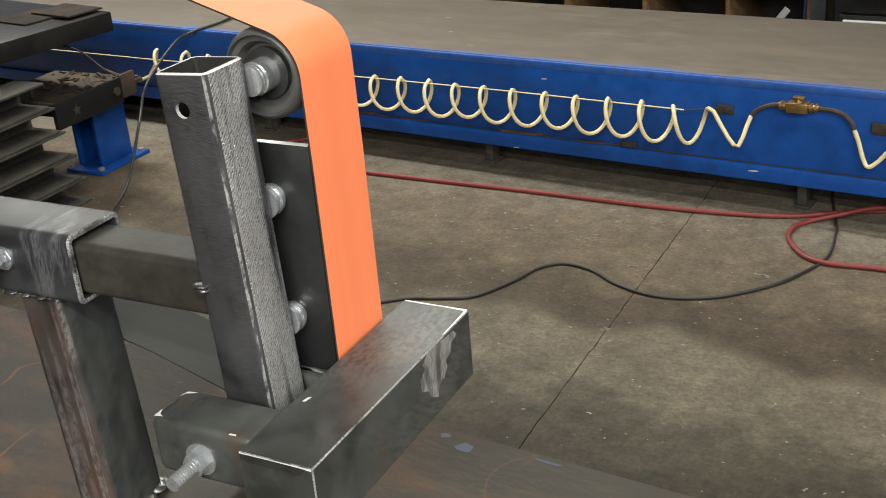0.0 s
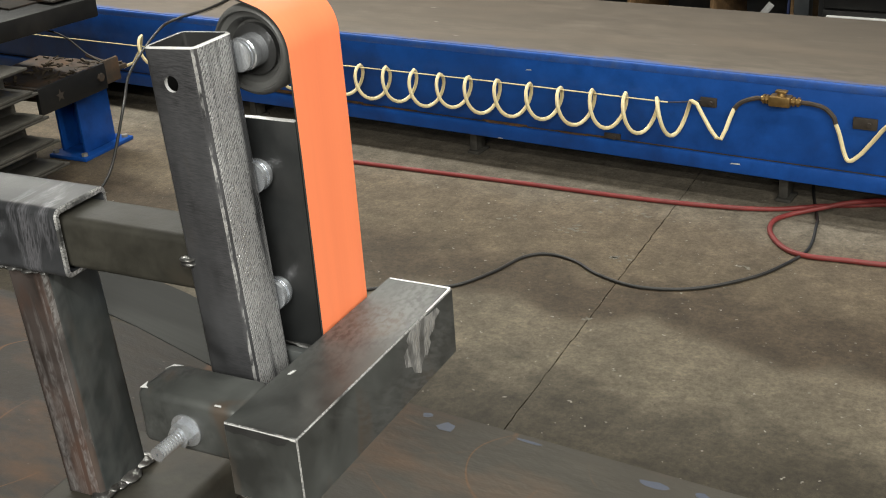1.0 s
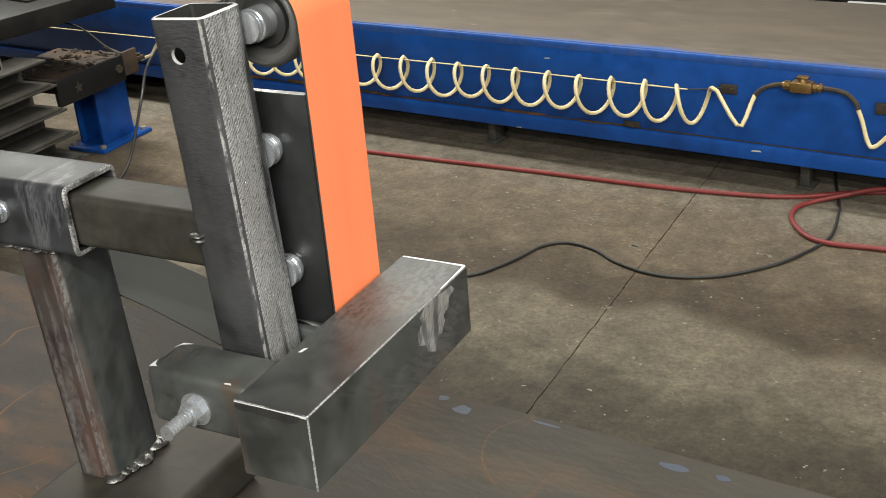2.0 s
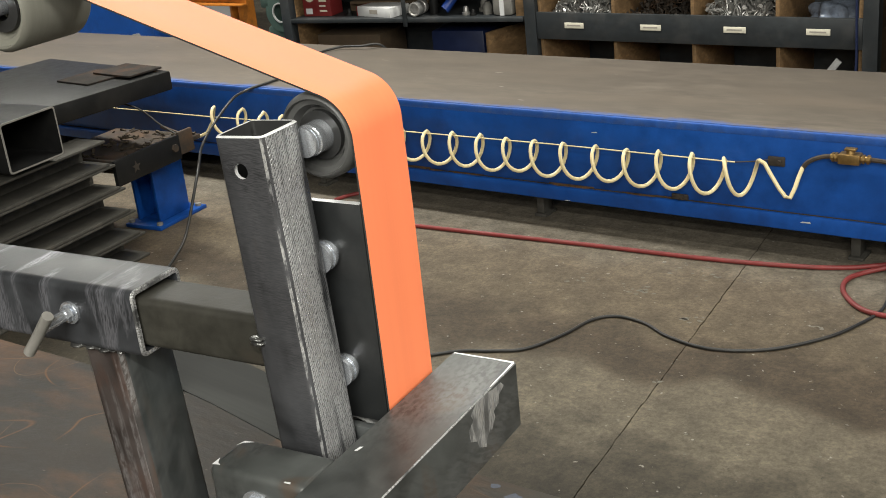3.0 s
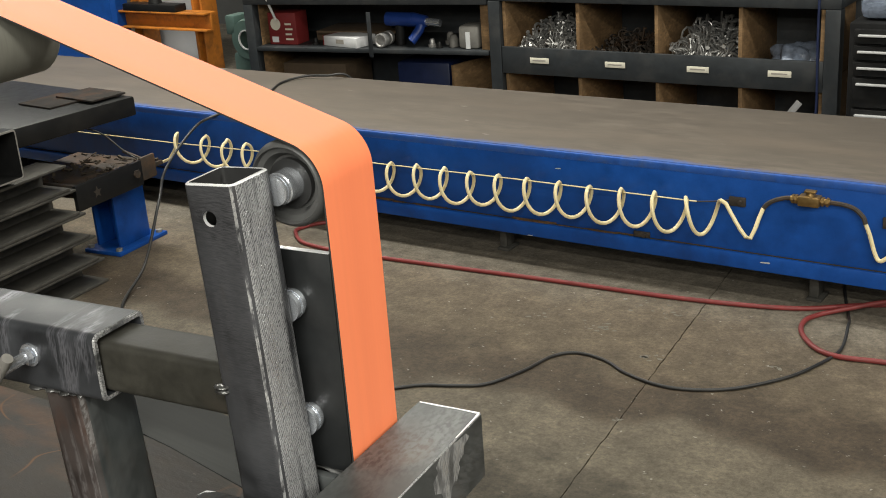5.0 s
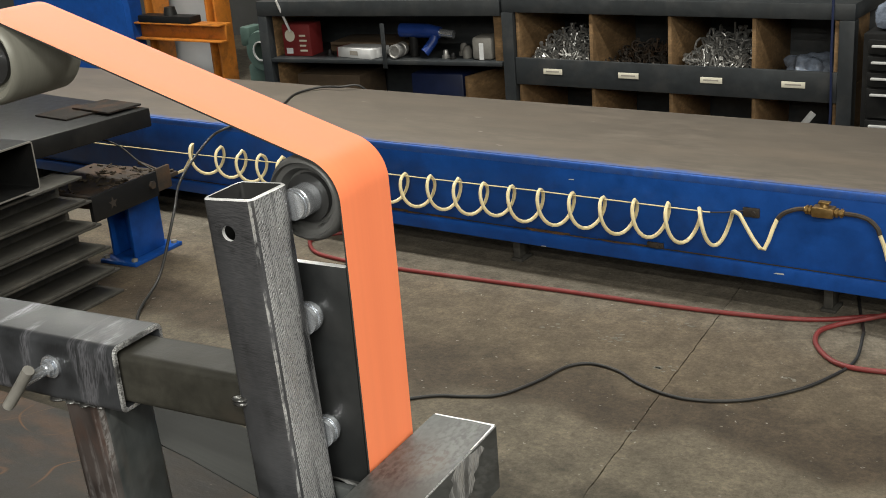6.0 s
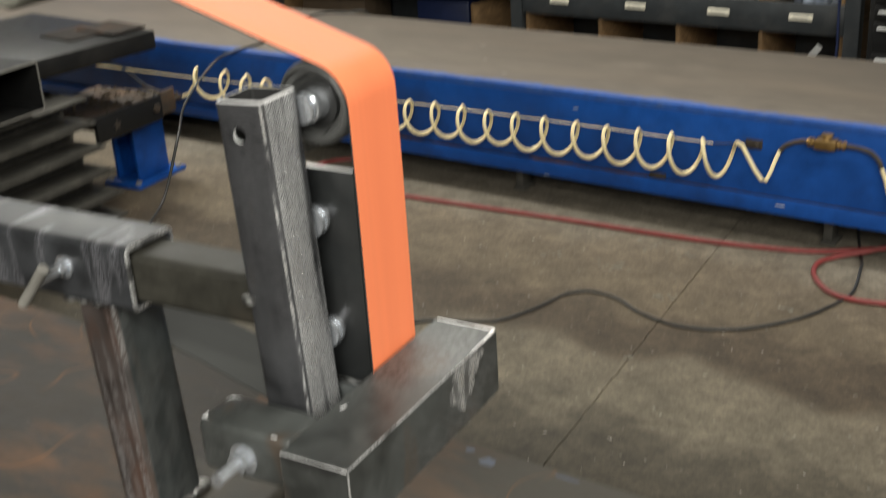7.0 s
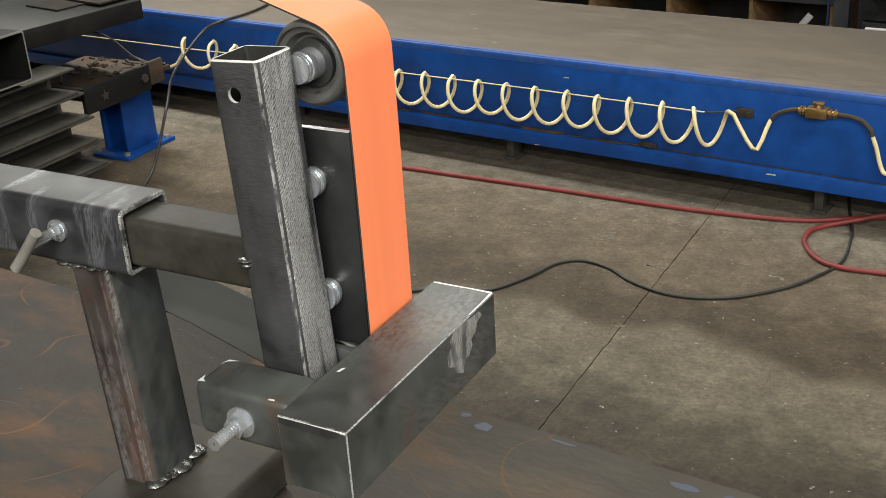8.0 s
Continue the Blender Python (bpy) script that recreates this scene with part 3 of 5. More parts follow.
def build_belt(parent):
    bm = bmesh.new()
    inner, outer = belt_path(0.0), belt_path(0.0012)
    def drift(x, z):
        """The hidden lower run wanders back a little, clear of the leg."""
        return 0.0125 * min(1.0, max(0.0, -x / 0.14)) if z < 1.06 else 0.0

    loops = [[bm.verts.new((x, y + drift(x, z), z)) for x, z in line] for line, y in ((outer, BELT_Y0), (outer, BELT_Y1), (inner, BELT_Y1), (inner, BELT_Y0))]
    m = len(inner)
    for k in range(4):
        for i in range(m):
            f = bm.faces.new((loops[k][i], loops[k][(i + 1) % m], loops[(k + 1) % 4][(i + 1) % m], loops[(k + 1) % 4][i]))
            f.material_index = 0 if k == 0 else 1
    return part("abrasive_belt", bm, (BELT, BELT_BACK), parent, "bright orange abrasive belt running over its wheels", smooth=40)


def build_wheel(name, centre, r, y0, y1, mat, parent, label):
    """A crowned wheel with a recessed hub; its axle lies along y."""
    w = y1 - y0
    prof = [(0, r - 0.0034), (0.001, r - 0.0022), (0.005, r), (w - 0.003, r), (w, r - 0.002), (w, r * 0.3), (w * 0.5, r * 0.3), (w * 0.5, r * 0.52),
            (0.010, r * 0.55), (0.010, r * 0.62), (0.004, r * 0.72), (0.003, r * 0.84), (0.0, r * 0.87)]
    ob = part(name, lathe(prof), mat, parent, label, smooth=30, at=pose(centre[0], y0, centre[1]))
    bm = lathe([(0.006, r * 0.30), (0.006, r * 0.56), (0.014, r * 0.56), (0.014, r * 0.30)])
    part("bearing", bm, BEARING, ob, "dark sealed bearing")
    # a balance notch and screws let the turning show
    for k in range(3):
        bm = bmesh.new()
        a = 2 * math.pi * k / 3
        cyl(bm, (r * 0.68 * math.cos(a), 0.0035, r * 0.68 * math.sin(a)), (r * 0.68 * math.cos(a), 0.008, r * 0.68 * math.sin(a)), r * 0.035, 10)
        part("set_screw", bm, BEARING, ob)
    return ob


def build_post(parent):
    bm = bmesh.new()
    tube(bm, pose(-0.00845, 0.0106, 0.872), 0.0381, 0.0381, 0.246, 0.0026, 0.0048)
    # the drilled hole near the top goes through the front wall, outside and inside
    hx, hz, rings = -0.0105, 1.0965, []
    front = [f for f in bm.faces if f.calc_area() > 0.005 and abs(f.calc_center_median().x + 0.00845) < 0.001 and f.calc_center_median().y < -0.004]
    for f in sorted(front, key=lambda f: f.calc_center_median().y):
        y = f.calc_center_median().y
        corner = sorted(f.verts, key=lambda v: math.atan2(v.co.z - hz, v.co.x - hx))
        bmesh.ops.delete(bm, geom=[f], context="FACES_ONLY")
        # a ring of points, five to a quarter, fanned out to the four corners of the face
        c = [bm.verts.new((hx + 0.0050 * math.cos(math.pi * (i / 10 - 1)), y, hz + 0.0050 * math.sin(math.pi * (i / 10 - 1)))) for i in range(20)]
        for q in range(4):
            for i in range(5):
                bm.faces.new((corner[q], c[(5 * q + i) % 20], c[(5 * q + i + 1) % 20]))
            bm.faces.new((corner[q], c[(5 * q + 5) % 20], corner[(q + 1) % 4]))
        rings.append(c)
    for i in range(20):
        j = (i + 1) % 20
        bm.faces.new((rings[0][i], rings[0][j], rings[1][j], rings[1][i])).material_index = 1
    for f in bm.faces:
        c = f.calc_center_median()
        if f.material_index == 0 and c.x > 0.0104:
            f.material_index = 2
        elif f.material_index == 0 and c.y < -0.0070 and (c.x > 0.0078 or c.x < -0.0256) and abs(c.y + 0.0085) > 0.0002:
            f.material_index = 3
    # inner faces get a dark colour that paints the shade inside the tube
    for f in bm.faces:
        c = f.calc_center_median()
        if f.material_index != 1 and abs(c.x + 0.00845) < 0.0165 and abs(c.y - 0.0106) < 0.0165 and 0.875 < c.z < 1.11:
            f.material_index = 4
    lean = pose(-0.00845, 0.0106, 1.118, 0, -2.6, 0) @ pose(0.00845, -0.0106, -1.118)
    return part("post", bm, (STEEL_V, GROUND, POST_SIDE, EDGE, BORE), parent, "slightly leaning square tube post with a ground rim and a drilled hole", at=lean)


def blobs(bm, places, r, rnd, mat=0):
    for p in places:
        q = bmesh.ops.create_icosphere(bm, subdivisions=2, radius=r * rnd.uniform(0.7, 1.2), matrix=Matrix.Translation(p) @ Matrix.Diagonal((rnd.uniform(0.9, 1.6), rnd.uniform(0.9, 1.6), rnd.uniform(0.35, 0.6), 1)))
        for f in {f for v in q["verts"] for f in v.link_faces}:
            f.material_index = mat


def patch(bm, origin, u, v, outline, lift, mat=0):
    """A thin raised patch with a ragged outline, on the plane of u and v."""
    o, u, v = Vector(origin), Vector(u), Vector(v)
    n = u.cross(v).normalized()
    top = [bm.verts.new(o + a * u + b * v + lift * n) for a, b in outline]
    low = [bm.verts.new(o + a * u + b * v) for a, b in outline]
    bm.faces.new(top).material_index = mat
    for i in range(len(top)):
        bm.faces.new((top[i - 1], top[i], low[i], low[i - 1])).material_index = mat


def build_grinder():
    g = thing("belt_grinder", "home-built bare steel belt grinder with an orange belt, on the bench", "belt grinder")
    rnd = random.Random(11)
    build_post(g)
    part("arm", tube(bmesh.new(), pose(-0.30, 0.0190, 0.9745, 0, 90, 0), 0.0381, 0.0381, 0.2785, 0.003, 0.0055), (STEEL_BROWN, STEEL_BROWN), g, "brown-grey square tube arm sliding in the sleeve")
    part("sleeve", tube(bmesh.new(), pose(-0.75, 0.0190, 0.9752, 0, 90, 0), 0.0508, 0.0508, 0.622, 0.0038, 0.006), (SLEEVE, BAR_EDGE), g, "outer square tube sleeve with a ground bright end")
    bm = tube(bmesh.new(), pose(-0.1745, 0.0255, 0.7602), 0.0381, 0.0520, 0.1892, 0.003, 0.006)
    for f in bm.faces:
        c = f.calc_center_median()
        if f.material_index == 0 and c.y < 0.0009 and -0.189 < c.x < -0.16:
            f.material_index = 2
        elif f.material_index == 0 and c.y < 0.0032 and (c.x > -0.1595 or c.x < -0.19):
            f.material_index = 3
    part("leg", bm, (STEEL, STEEL, LEG, LEG_EDGE), g, "leaning rectangular tube leg with rust along its edges", at=pose(-0.170, 0, 0.855, 0, -3.0, 0) @ pose(0.1745, 0, -0.855))
    bm = bmesh.new()
    tube(bm, pose(-0.1425, 0.0865, 0.7411, 90, 0, 0), 0.115, 0.0381, 0.33, 0.004, 0.007)
    part("foot", bm, (STEEL_BROWN, STEEL_BROWN), g, "flat rectangular tube foot lying on the bench")
    bm = bmesh.new()
    blobs(bm, [(-0.1500, 0.004 + 0.006 * k, 0.763 + 0.001 * (k % 2)) for k in range(9)], 0.0074, rnd)
    blobs(bm, [(-0.196 + 0.007 * k, -0.0005, 0.9495) for k in range(7)], 0.0038, rnd)
    blobs(bm, [(-0.0225 + 0.00016 * k, -0.001, 0.99 - 0.0035 * k) for k in range(11)], 0.0022, rnd)
    blobs(bm, [(-0.0195, -0.0088, 0.9835), (-0.0198, -0.0085, 0.98)], 0.0034, rnd)
    tagged(part("weld", bm, WELD, g, "grey lumpy weld beads"), kind="stuff")
    # platen angle and its stand-offs
    bm = bmesh.new()
    box(bm, -0.010, 0.0387, 0.0405, 0.0455, 0.9055, 1.0615, 0.0006)
    box(bm, 0.0336, 0.03865, 0.0456, 0.097, 0.9055, 1.0615, 0.0006)
    patch(bm, (-0.0095, 0.0408, 1.0614), (1, 0, 0), (0, 1, 0), [(0, 0), (0.0475, 0), (0.0475, 0.0042), (0, 0.0042)], 0.0003, 1)
    part("platen", bm, (DARK_PLATE, GROUND), g, "black steel angle platen behind the belt")
    for x, z in ((0.0086, 1.0262), (0.0120, 0.9450)):
        b = bmesh.new()
        for k, r in enumerate((0.0104, 0.0094, 0.0104, 0.0092)):
            cyl(b, (x, 0.0292 + 0.0028 * k, z), (x, 0.0292 + 0.0028 * (k + 1) - 0.0004, z), r, 28)
        cyl(b, (x, 0.0297, z), (x, 0.0400, z), 0.0086, 24)
        part("spacer", b, ZINC, g, "zinc-plated stacked washers between post and platen")
    # upper idler and axle
    c, r = WHEELS[0]
    b = lathe([(0.0297, 0.0004), (0.0297, 0.0078), (0.0302, 0.0094), (0.0318, 0.0096), (0.0321, 0.0085), (0.0326, 0.0085), (0.0329, 0.0097), (0.0345, 0.0097), (0.0348, 0.0090), (0.0356, 0.0104), (0.0480, 0.0104), (0.0484, 0.0112), (0.0525, 0.0112), (0.0535, 0.0100), (0.0535, 0.003)], seg=36)
    part("axle_spacer", b, ZINC, g, "shiny round axle spacer", at=pose(c[0], 0, c[1]))
    wheels = [build_wheel("idler_wheel", c, r, BELT_Y0 + 0.0012, BELT_Y1 - 0.001, RUBBER, g, "dark grey idler wheel")]
    b = cyl(bmesh.new(), (c[0], 0.05, c[1]), (c[0], 0.1, c[1]), 0.004, 16)
    part("axle", b, ZINC, g)
    wheels.append(build_wheel("tracking_wheel", WHEELS[1][0], WHEELS[1][1], BELT_Y0 - 0.003, BELT_Y1 + 0.004, PULLEY, g, "cream-coloured crowned pulley"))
    wheels.append(build_wheel("drive_wheel", WHEELS[2][0], WHEELS[2][1], BELT_Y0 - 0.002, BELT_Y1 + 0.002, PULLEY, g, "cream-coloured drive pulley"))
    wheels.append(build_wheel("lower_wheel", WHEELS[3][0], WHEELS[3][1], BELT_Y0 + 0.0012, BELT_Y1 - 0.001, RUBBER, g, "dark grey idler wheel"))
    # back plate and axles that carry the hidden wheels, joined to the sleeve
    for (cc, rr) in WHEELS[1:]:
        part("axle", cyl(bmesh.new(), (cc[0], 0.03, cc[1]), (cc[0], 0.094, cc[1]), 0.006, 16), ZINC, g)
    part("wheel_bracket", new_box(-0.62, -0.54, 0.0446, 0.0480, 0.94, 1.07, 0.001), STEEL, g)
    part("wheel_bracket", new_box(-0.005, 0.03, 0.0305, 0.0375, 0.862, 0.905, 0.001), STEEL, g)
    build_belt(g)
    # tool rest: a short side tube and a square bar, clamped by one bolt
    rest = part("tool_rest", new_box(0.0446, 0.0952, -0.0755, 0.1230, 0.8690, 0.9196, 0.0008, 0, 1, 1), (REST, BAR_EDGE), g, "square bar tool rest with ground bright edges")
    b = bmesh.new()
    patch(b, (0.0952, 0.047, 0.883), (0, 1.18, 0), (0, 0, 1), [(0.003, 0.013), (0.010, 0.009), (0.012, 0.003), (0.020, -0.002), (0.0215, 0.004), (0.026, 0.008), (0.028, 0.006), (0.033, 0.013), (0.032, 0.018),
          (0.0385, 0.0205), (0.040, 0.026), (0.047, 0.029), (0.043, 0.0335), (0.033, 0.034), (0.027, 0.0355), (0.012, 0.0355), (0.006, 0.031), (0.008, 0.026), (0.002, 0.022)], 0.00012)
    part("ground_patch", b, SCRATCH, rest, "rough bright ground patch")
    b = bmesh.new()
    patch(b, (0.046, -0.0755, 0.9085), (1, 0, 0), (0, 0, 1), [(0.0, 0.0065), (0.006, 0.0052), (0.011, 0.0061), (0.019, 0.0048), (0.027, 0.0056), (0.036, 0.0042), (0.041, 0.0058), (0.0445, 0.0098), (0.02, 0.0103), (0.0, 0.0103)], 0.0006)
    part("weld_notch", b, BORE, rest, "dark unfinished weld below the edge")
    b = new_box(-0.0310, 0.0446, -0.0630, -0.0249, 0.8802, 0.9183, 0.0052, 0, 0, 4)
    part("side_tube", b, REST, rest, "short dark side tube of the rest")
    b = bmesh.new()
    patch(b, (-0.0255, -0.0600, 0.9183), (1, 0, 0), (0, 1, 0), [(-0.0035, 0), (0.002, 0.0012), (-0.001, 0.003), (-0.0035, 0.008)], 0.0001)
    patch(b, (-0.0255, -0.0360, 0.9183), (1, 0, 0), (0, 1, 0), [(-0.003, 0), (-0.001, 0.004), (0.006, 0.0072), (-0.001, 0.0062)], 0.0001)
    patch(b, (0.028, -0.0615, 0.9182), (1, 0, 0), (0, 1, 0), [(0, 0), (0.005, 0.0002), (0.004, 0.0018), (0, 0.0014)], 0.0002)
    patch(b, (0.0505, -0.017, 0.9196), (1, 0, 0), (0, 1, 0), [(0, 0), (0.002, 0.0005), (0.003, 0.006), (0.001, 0.005)], 0.0002)
    patch(b, (0.0458, -0.0756, 0.9181), (1, 0, 0), (0, 0, 1), [(0, 0), (0.012, 0.0003), (0.020, -0.0002), (0.031, 0.0003), (0.0485, -0.0003), (0.0485, 0.0012), (0, 0.0012)], 0.0002)
    patch(b, (0.0462, 0.1213, 0.9196), (1, 0, 0), (0, 1, 0), [(0, 0.0004), (0.015, 0), (0.030, 0.0005), (0.0478, -0.0006), (0.0478, 0.0014), (0, 0.0014)], 0.0002)
    patch(b, (0.0934, 0.085, 0.9196), (1, 0, 0), (0, 1, 0), [(0.0006, 0), (0.0012, 0), (0.0012, 0.036), (-0.0004, 0.036), (0.0003, 0.020)], 0.0002)
    tagged(part("scuffed_metal", b, GROUND, rest, "bright scuffed corners"), kind="stuff")
    b = bmesh.new()
    x, z = 0.0055, 0.8975
    cyl(b, (x, -0.0632, z), (x, -0.0645, z), 0.0108, 28)
    part("washer", b, ZINC, rest, "zinc washer")
    part("nut", hexagon(bmesh.new(), (x, -0.0646, z), (0, -1, 0), 0.0078, 0.0072), ZINC, rest, "zinc hexagon nut", smooth=None)
    prof = [(0, 0.001)] + [(0.0012 * k, 0.0042 if k % 2 else 0.0047) for k in range(0, 30)] + [(0.0362, 0.0036), (0.0362, 0.001)]
    part("threaded_bolt", lathe(prof, seg=18), ZINC, rest, "zinc threaded bolt end", smooth=None, at=pose(x, -0.0915, z))
    # locking bolt with a bent handle, on the sleeve
    b = bmesh.new()
    cyl(b, (-0.190, -0.0064, 0.978), (-0.190, -0.0085, 0.978), 0.0085, 20)
    cyl(b, (-0.190, -0.0064, 0.978), (-0.1955, -0.029, 0.975), 0.0042, 18)
    hexagon(b, (-0.190, -0.0085, 0.978), (-0.2, -0.97, -0.1), 0.0062, 0.004)
    lk = part("locking_bolt", b, ZINC, g, "zinc locking bolt")
    b = sweep(bmesh.new(), spline([(-0.186, -0.030, 0.986), (-0.1955, -0.030, 0.975), (-0.204, -0.031, 0.9645), (-0.2125, -0.032, 0.9545)], 5), 0.0042, 12)
    part("handle", b, GREYBLOCK, lk, "bent round handle")
    return wheels


WHEEL_OBJECTS = build_grinder()
build_flecks()


# the bench
def build_bench():
    b = thing("steel_bench", "low welding bench with a rust-stained steel plate top", "workbench", at=S)
    part("tabletop", new_box(-1.15, 1.6, -3.35, -2.148, 0.707, 0.722, 0.0012), BENCH, b, "brown rust-stained steel plate")
    part("apron", new_box(-1.1, 1.55, -2.30, -2.24, 0.627, 0.7065, 0.002), RUSTY, b)
    for x in (-1.05, 1.4):
        for y in (-3.25, -2.3):
            part("leg", new_box(x, x + 0.07, y, y + 0.07, 0.0, 0.6265 if y < -3 else 0.6265, 0.003), RUSTY, b)
    part("apron", new_box(-1.1, 1.55, -3.29, -3.22, 0.627, 0.7065, 0.002), RUSTY, b)
    rnd = random.Random(3)
    bm = bmesh.new()
    for x, y, w, h in ((0.225, -2.167, 0.02, 0.017), (0.415, -2.165, 0.03, 0.010), (0.452, -2.162, 0.014, 0.008), (0.20, -2.158, 0.012, 0.008), (0.30, -2.156, 0.03, 0.005)):
        pts = [(w / 2 * math.cos(a) * rnd.uniform(0.6, 1), h / 2 * math.sin(a) * rnd.uniform(0.6, 1)) for a in [2 * math.pi * k / 9 for k in range(9)]]
        patch(bm, (x, y, 0.722), (1, 0, 0), (0, 1, 0), pts, 0.0002)
    tagged(part("blue_paint", bm, BLUECHIP, b, "blue paint flecks along the edge"), kind="stuff")


build_bench()


# the blue table, in the shop's directions
def build_blue_table():
    t = thing("layout_table", "long low blue-painted steel table with a brown plate top", "steel table", at=S @ pose(-1.1, 0.064, 0, 0, 0, -1.0) @ pose(1.1, -0.064, 0))
    part("table_plate", new_box(-4.6, 2.2, 0.080, 0.715, 0.350, 0.366, 0.003), PLATE, t, "brown steel plate top with blue overspray")
    part("edge_strip", new_box(-4.6, 2.2, 0.0665, 0.0797, 0.342, 0.3655, 0.006), BLUE_WORN_LIT, t, "worn blue front edge with its highlight painted in")
    part("side_beam", new_box(-4.6, 2.2, 0.0690, 0.0795, 0.1345, 0.3495, 0.002), BLUE, t, "blue side beam of a deep channel")
    part("bottom_flange", new_box(-4.6, 2.2, 0.0590, 0.0795, 0.088, 0.134, 0.004), BLUE, t, "blue lower flange")
    rnd = random.Random(8)
    bm = bmesh.new()
    x = -2.3
    while x < -0.4:
        w = rnd.uniform(0.05, 0.2)
        d = rnd.uniform(0.003, 0.010)
        patch(bm, (x, 0.0690 - d, 0.134), (1, 0, 0), (0, 1, 0), [(0, d), (w * 0.2, 0.003), (w * 0.5, rnd.uniform(0, 0.006)), (w * 0.8, 0.004), (w, d)], rnd.uniform(0.002, 0.012))
        x += w * rnd.uniform(0.8, 1.5)
    tagged(part("dirt", bm, RUST, t, "rusty dirt lying on the flange"), kind="stuff")
    part("weld_seam", new_box(-4.6, 2.2, 0.0662, 0.0689, 0.1345, 0.1370), DIRT, t, "thin rusty seam above the flange")
    # unseen far beam, carried down to the floor to block light under the table
    part("far_beam", new_box(-4.6, 2.2, 0.69, 0.702, 0.0, 0.3495, 0.002), BLUE, t)
    for x in (-3.6, -2.05, -1.13, -0.14, 1.1):
        part("cross_beam", new_box(x - 0.04, x + 0.04, 0.0925, 0.6895, 0.11, 0.3495, 0.003), BLUE, t)
        bm = bmesh.new()
        box(bm, x - 0.013, x + 0.013, 0.125, 0.133, 0.010, 0.11, 0.002)
        box(bm, x + 0.004, x + 0.012, 0.1335, 0.18, 0.010, 0.11, 0.002)
        box(bm, x - 0.018, x + 0.024, 0.116, 0.185, 0.0, 0.0098, 0.002)
        part("levelling_foot", bm, GREYBAR, t, "grey angle-iron foot")
        part("levelling_foot", cyl(bmesh.new(), (x, 0.64, 0.0), (x, 0.64, 0.11), 0.02, 16), GREYBLOCK, t, "grey screw levelling foot")
    for x, z, w, h in ((-0.337, 0.266, 0.046, 0.026), (-0.62, 0.1375, 0.05, 0.016), (0.075, 0.255, 0.06, 0.03)):
        bm = bmesh.new()
        box(bm, x - w / 2, x + w / 2, 0.060, 0.0689, z, z + h, 0.002)
        cyl(bm, (x + w * 0.2, 0.0598, z + h / 2), (x + w * 0.2, 0.0520, z + h / 2), 0.006, 12)
        part("clip", bm, RUSTY, t, "small rusty clip bolted to the beam")
    bm = bmesh.new()
    for x, z, w, h in ((-0.27, 0.124, 0.03, 0.005), (-1.0, 0.1, 0.02, 0.003), (0.3, 0.3, 0.03, 0.006), (-0.9, 0.32, 0.02, 0.004)):
        patch(bm, (x, 0.0589 if z < 0.125 else 0.0689, z - 0.01), (1, 0, 0), (0, 0, 1), [(0, 0), (w, 0.001), (w * 0.9, h), (w * 0.2, h * 0.8)], 0.0006)
    tagged(part("paint_scratches", bm, HANDLE, t, "pale scratches in the paint"), kind="stuff")


build_blue_table()


